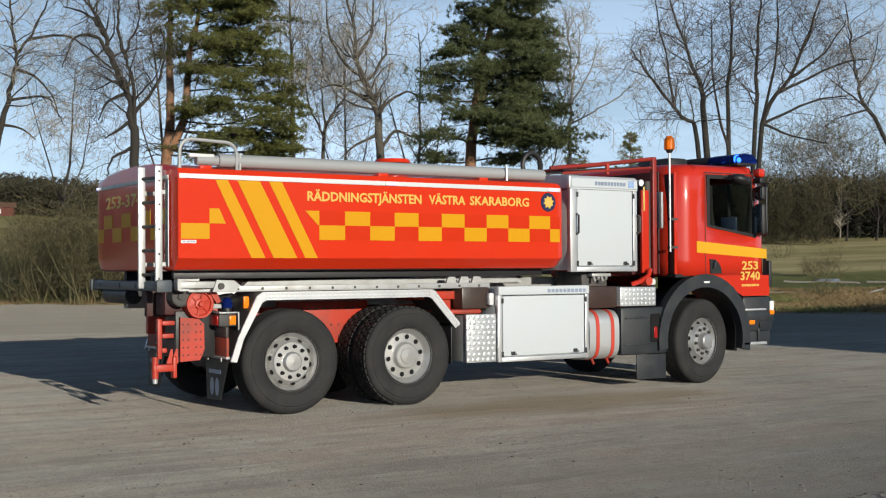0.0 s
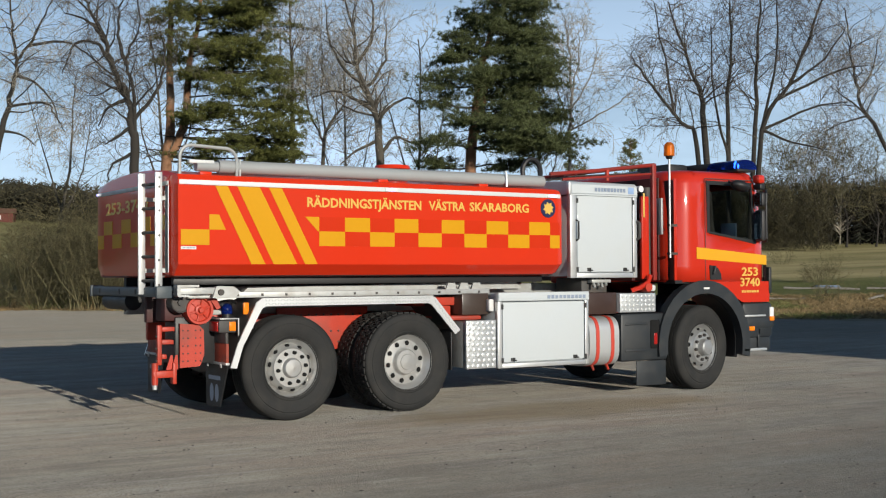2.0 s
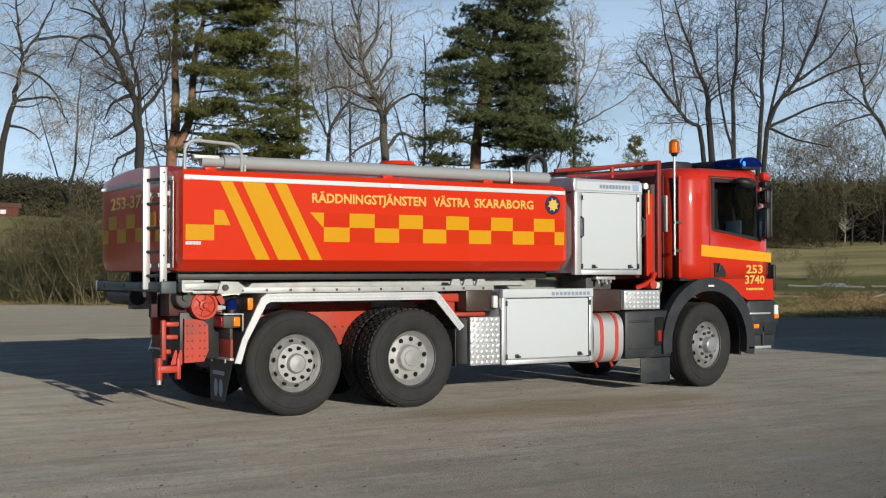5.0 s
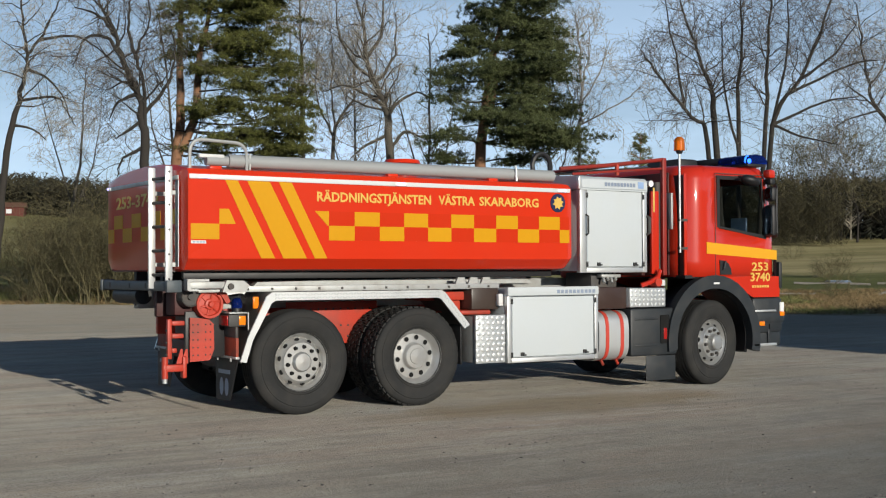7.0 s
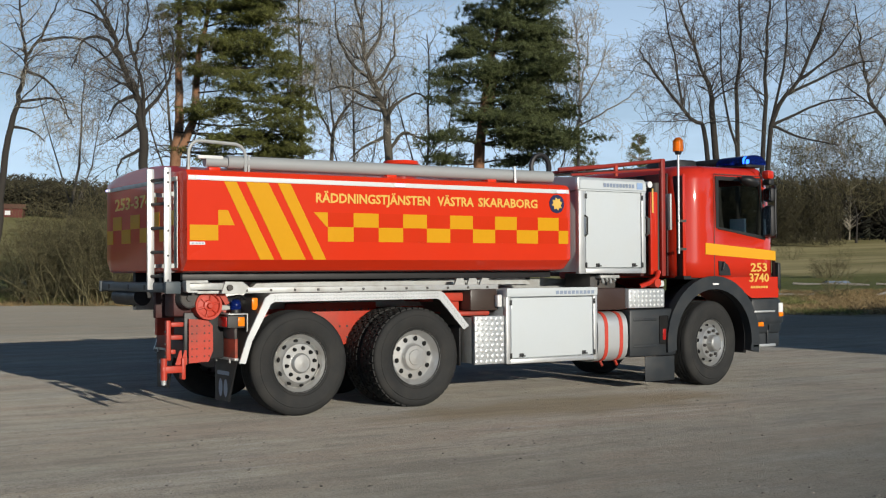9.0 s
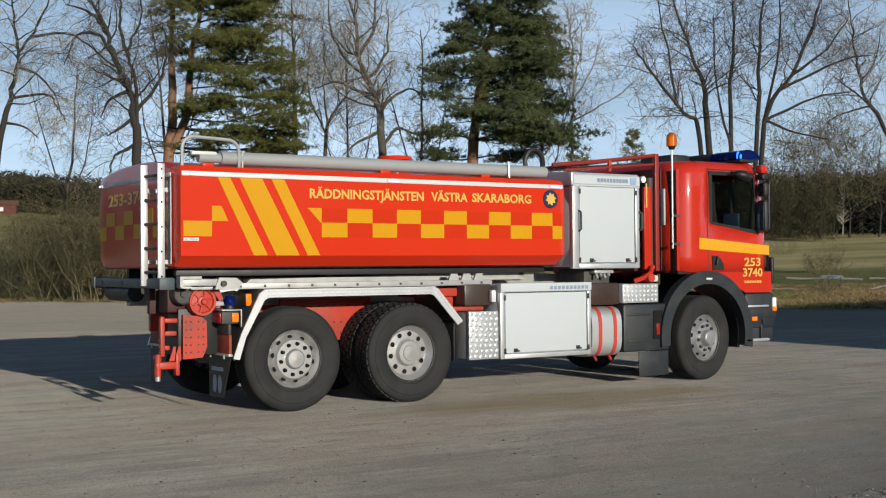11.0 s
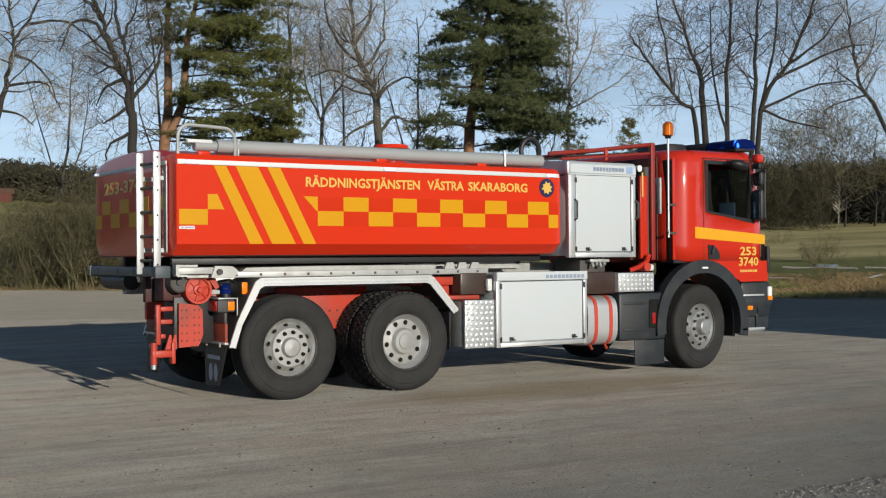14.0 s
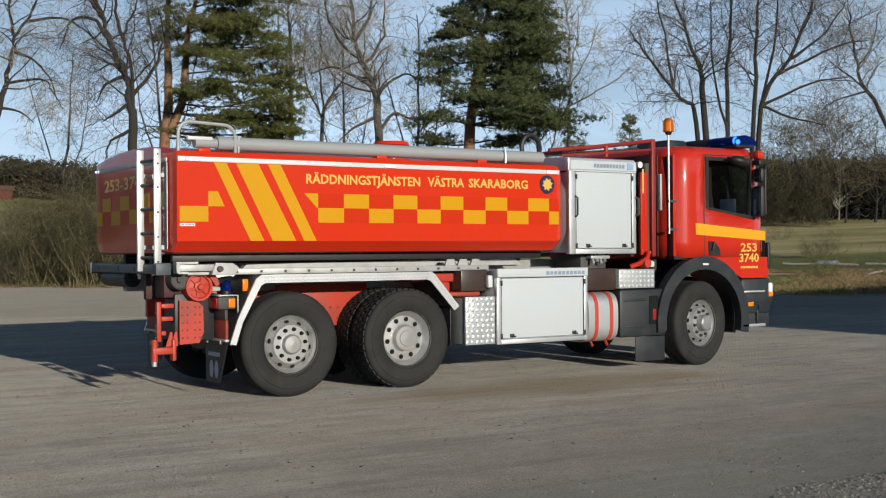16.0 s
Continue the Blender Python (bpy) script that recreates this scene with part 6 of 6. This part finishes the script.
def far_woods():
    """The wood across the fields: spiky conifers and brown leafless tops, beyond counting."""
    dark, brown, pale, hill = Buffer(), Buffer(), Buffer(), Buffer()
    for k in range(3300):
        a, d = random.uniform(-150, 150), random.choice((random.uniform(236, 250), random.uniform(240, 330)))
        a *= d / 260
        p = at_view(a, d)
        if k >= 2400:      # unseen belt of the same wood, added to darken horizon light and reflections
            ang, rad = radians(random.uniform(-120, 2)), random.uniform(120, 190)
            p = Vector((EYE[0] + rad * math.sin(ang), EYE[1] + rad * math.cos(ang), 0))
            p.z = land_height(p.x, p.y)
            a = -50
        h = random.uniform(9.5, 13.2) * (0.60 if a < -34 else 1.16 if a > 30 else 1.0)
        if k < 2400 and a < -34:
            tgt = hill if random.random() < 0.85 else dark
            for _ in range(110):
                s = p + Vector((random.gauss(0, 1.2), random.gauss(0, 1.2), h * random.uniform(0.05, 0.85)))
                ln, ang = random.uniform(0.5, 1.3), random.uniform(0, math.tau)
                tgt.blade(s, s + Vector((math.cos(ang) * ln, math.sin(ang) * ln, ln * random.uniform(0.1, 0.9))), random.uniform(0.08, 0.22))
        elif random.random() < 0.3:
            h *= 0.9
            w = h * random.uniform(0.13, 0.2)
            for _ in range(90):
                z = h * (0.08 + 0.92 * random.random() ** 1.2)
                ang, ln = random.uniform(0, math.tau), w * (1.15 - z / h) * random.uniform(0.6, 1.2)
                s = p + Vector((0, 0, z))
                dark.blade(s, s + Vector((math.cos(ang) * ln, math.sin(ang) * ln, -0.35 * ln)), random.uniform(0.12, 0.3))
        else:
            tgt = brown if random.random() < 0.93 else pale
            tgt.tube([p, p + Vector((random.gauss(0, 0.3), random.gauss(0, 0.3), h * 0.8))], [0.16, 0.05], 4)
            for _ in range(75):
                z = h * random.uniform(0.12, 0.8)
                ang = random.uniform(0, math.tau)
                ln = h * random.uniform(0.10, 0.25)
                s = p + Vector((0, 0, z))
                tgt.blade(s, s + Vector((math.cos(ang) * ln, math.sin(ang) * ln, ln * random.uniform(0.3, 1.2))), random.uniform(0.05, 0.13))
    olive = Buffer()
    for _ in range(70):
        p = at_view(random.gauss(57, 4.5), random.uniform(205, 228))
        h = random.uniform(7, 12)
        for _ in range(230):
            z, ang, ln = h * random.uniform(0.02, 0.85), random.uniform(0, math.tau), h * random.uniform(0.08, 0.2)
            s = p + Vector((random.gauss(0, 0.8), random.gauss(0, 0.8), z))
            olive.blade(s, s + Vector((math.cos(ang) * ln, math.sin(ang) * ln, ln * random.uniform(0.2, 1.4))), random.uniform(0.015, 0.045))
    # thicket, conifer and leafless colours hold the shade of the wood's gaps
    for buf, mat, name, label in ((hill, HILL_WOOD, "hill_scrub", "olive-brown leafless scrub covering the far hill"), (olive, TWIG_FAR, "far_thicket", "olive thicket at the far wood's edge"), (dark, NEEDLES_FAR, "far_conifers", "conifer wood across the fields, darkened for shade in its gaps"), (brown, WOOD_FAR, "far_leafless_trees", "brown leafless wood across the fields, darkened for shade in its gaps"), (pale, TWIG_GREY, "far_pale_trees", "pale leafless trees in the far wood")):
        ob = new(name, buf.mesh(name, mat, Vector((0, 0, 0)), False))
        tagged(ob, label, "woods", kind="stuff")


far_woods()
for a, h in ((63.0, 15), (69.0, 18), (74.5, 17), (80.0, 19)):
    g = at_view(a, 226).z
    stems = [[(a, g), (a + 0.4, g + 5), (a - 0.3, g + 10), (a + 0.5, g + h)], [(a + 0.3, g + 4), (a + 3, g + 9), (a + 4.5, g + h * 0.85)], [(a, g + 4), (a - 2.6, g + 9), (a - 4, g + h * 0.9)]]
    bare_tree(226, "edge", stems, 0.2, "tall leafless tree standing before the far wood", dens=(0.9, 0.8, 0.7), droop=0.02)


def verge_grass():
    dry, green = Buffer(), Buffer()
    for _ in range(34000):
        a, d = random.uniform(-26, 34), random.uniform(30, 68)
        p = at_view(a, d)
        s = 0.87 * p.x + 0.49 * p.y + 2.5 * noise.noise((p.x * 0.35, p.y * 0.35, 5))
        if s < 29 or abs(a / d) > 0.42 or (-0.26 < a / d < 0.2 and d > 45):
            continue
        lush = a < -8 and s > 30.2
        buf = green if noise.noise((p.x * 0.25, p.y * 0.25, 9)) > (-0.12 if lush else 0.25) else dry
        for _ in range(6):
            h = random.uniform(0.12, 0.55) if lush else random.uniform(0.04, 0.22)
            q = p + Vector((random.gauss(0, 0.10), random.gauss(0, 0.10), 0))
            buf.blade(q, q + Vector((random.gauss(0, 0.17), random.gauss(0, 0.17), h)), 0.012)
    for buf, mat, name, label in ((dry, DRY_GRASS, "dry_grass", "pale brown withered grass along the yard"), (green, GREEN_GRASS, "green_grass", "green grass along the yard")):
        ob = new(name, buf.mesh(name, mat, Vector((0, 0, 0)), False))
        tagged(ob, label, "grass", kind="stuff")


verge_grass()


def pebbles():
    """Loose stones on the gravel, thicker on the rough strip nearest the road side."""
    buf = Buffer()

    def stone(p, r):
        n = len(buf.v)
        m = 5
        for ring, (rr, zz) in enumerate(((1.0, -0.2), (0.85, 0.45))):
            for j in range(m):
                t = j * math.tau / m + ring * 0.5
                buf.v.append(p + Vector((r * rr * math.cos(t) * random.uniform(0.75, 1.2), r * rr * math.sin(t) * random.uniform(0.75, 1.2), r * zz)))
        buf.v.append(p + Vector((0, 0, r * 0.7)))
        for j in range(m):
            a, b = n + j, n + (j + 1) % m
            buf.f.append((a, b, b + m, a + m))
            buf.f.append((a + m, b + m, n + 2 * m))
    for _ in range(4600):
        a, d = random.uniform(-7, 9), 4.5 + 18 * random.random() ** 1.5
        p = at_view(a, d)
        stone(p, random.choice((0.004, 0.004, 0.005, 0.006, 0.008, 0.012)))
    for _ in range(5200):
        p = Vector((random.uniform(-0.6, 3.5), random.uniform(-7.4, -5.7), 0))
        if p.y > -5.98 + 0.12 * noise.noise((p.x * 3, 0, 1)) - 0.5 * max(0, 0.4 - p.x):
            continue
        p.z = land_height(p.x, p.y)
        stone(p, random.choice((0.005, 0.007, 0.009, 0.012)))
    ob = new("loose_stones", buf.mesh("loose_stones", STONE, Vector((0, 0, 0)), False))
    tagged(ob, "small grey-brown loose stones scattered on the gravel", "stones", kind="stuff")


pebbles()


# ---------- things lying in the meadow ----------
def log(a0, d0, a1, d1, r, label):
    p, q = at_view(a0, d0), at_view(a1, d1)
    p.z += r * 0.9
    q.z += r * 0.9 + (0.25 if d1 < 60 else 0)
    buf = bmesh.new()
    add_tube(buf, [p.lerp(q, k / 6) + Vector((0, 0, random.uniform(-0.03, 0.03))) for k in range(7)], [r * random.uniform(0.85, 1.1) for _ in range(7)], 10)
    lone("birch_log", buf, BARK_BIRCH, p, label, "log", "logs in the meadow")


log(16.0, 60.2, 18.1, 60.2, 0.055, "white birch log lying beyond withered grass")
log(27.5, 99.0, 33.0, 97.0, 0.10, "long white birch pole lying in the meadow")
log(33.4, 96.6, 40.0, 94.0, 0.11, "long white birch pole lying in the meadow")
log(19.6, 57.0, 21.0, 58.5, 0.06, "thin pale pole lying in withered grass")


def tarpaulin_bale():
    p = at_view(30.9, 98.6)
    bm = bmesh.new()
    bmesh.ops.create_cube(bm, size=1, matrix=Matrix.Translation(p + Vector((0, 0, 0.25))) @ Matrix.Rotation(radians(-33), 4, 'Z') @ Matrix.Diagonal((2.0, 1.0, 0.5, 1)))
    bmesh.ops.bevel(bm, geom=bm.edges[:], offset=0.12, segments=3, affect='EDGES')
    lone("tarpaulin_bundle", bm, surface("pale_blue_tarpaulin", (0.09, 0.13, 0.19), 0.45, vary=0.3, scale=3, bump=0.4, grain=12), p, "pale blue tarpaulin-wrapped bundle in the meadow", "bundle")


tarpaulin_bale()


def cottage(a, d):
    p = at_view(a, d)
    house = thing("cottage", p, "small dark red wooden cottage far across the field", "house")
    m = Matrix.Translation(p) @ Matrix.Rotation(radians(-20), 4, 'Z')
    bm = box(-2.6, 2.6, -2, 2, -0.5, 1.6)
    bm.transform(m)
    part("wall", bm, surface("falu_red", (0.11, 0.03, 0.02), 0.8, vary=0.2), house)
    bm = add_prism(bmesh.new(), [(-2.3, 1.6), (2.3, 1.6), (0, 2.6)], -2.9, 2.9, "x")
    bm.transform(m)
    part("roof", bm, surface("roof_tiles", (0.16, 0.08, 0.05), 0.8, vary=0.3), house)
    bm = box(-0.6, 0.4, -2.05, -2.0, 0.4, 1.2)
    bm.transform(m)
    part("window", bm, WHITE_FILM, house)


cottage(-84.6, 232)


# ---------- unseen hall, added behind the camera to shade the yard's far corner ---
def hall():
    place = thing("hall", (22, -31, 0), "plain grey hall added out of view to cast shade on the yard", "building")
    part("wall", box(11.1, 34, -38, -24, -0.1, 7.6), surface("sheet_grey", (0.35, 0.36, 0.37), 0.6, vary=0.1), place)
    part("roof", add_prism(bmesh.new(), [(-38.5, 7.6), (-23.5, 7.6), (-31, 9.2)], 10.8, 34.4, "x"), surface("roof_sheet", (0.16, 0.15, 0.15), 0.6, vary=0.1), place)


hall()


# ---------- what moves ----------
def motions():
    """The blue lamp's reflector turns inside the light bar; one turn in 0.39 s."""
    period, rows = 0.3903, []
    spin = SPIN[0]
    at = spin.location.copy()
    k = 0
    while k * period / 6 <= 16.0:
        rows.append((k * period / 6, k * 60.0))
        k += 1
    centre = Vector((6.63, 0.2725, 2.8825)) - base_of(spin.parent)
    for ob in (spin, *spin.children):
        ob.data.transform(Matrix.Translation(-centre))
    walk(spin, [(t, Matrix.Translation(centre) @ pose(0, 0, 0, 0, 0, -46 - a)) for t, a in rows] + [(16.0, Matrix.Translation(centre) @ pose(0, 0, 0, 0, 0, -46 - 16.0 / period * 360))])


motions()
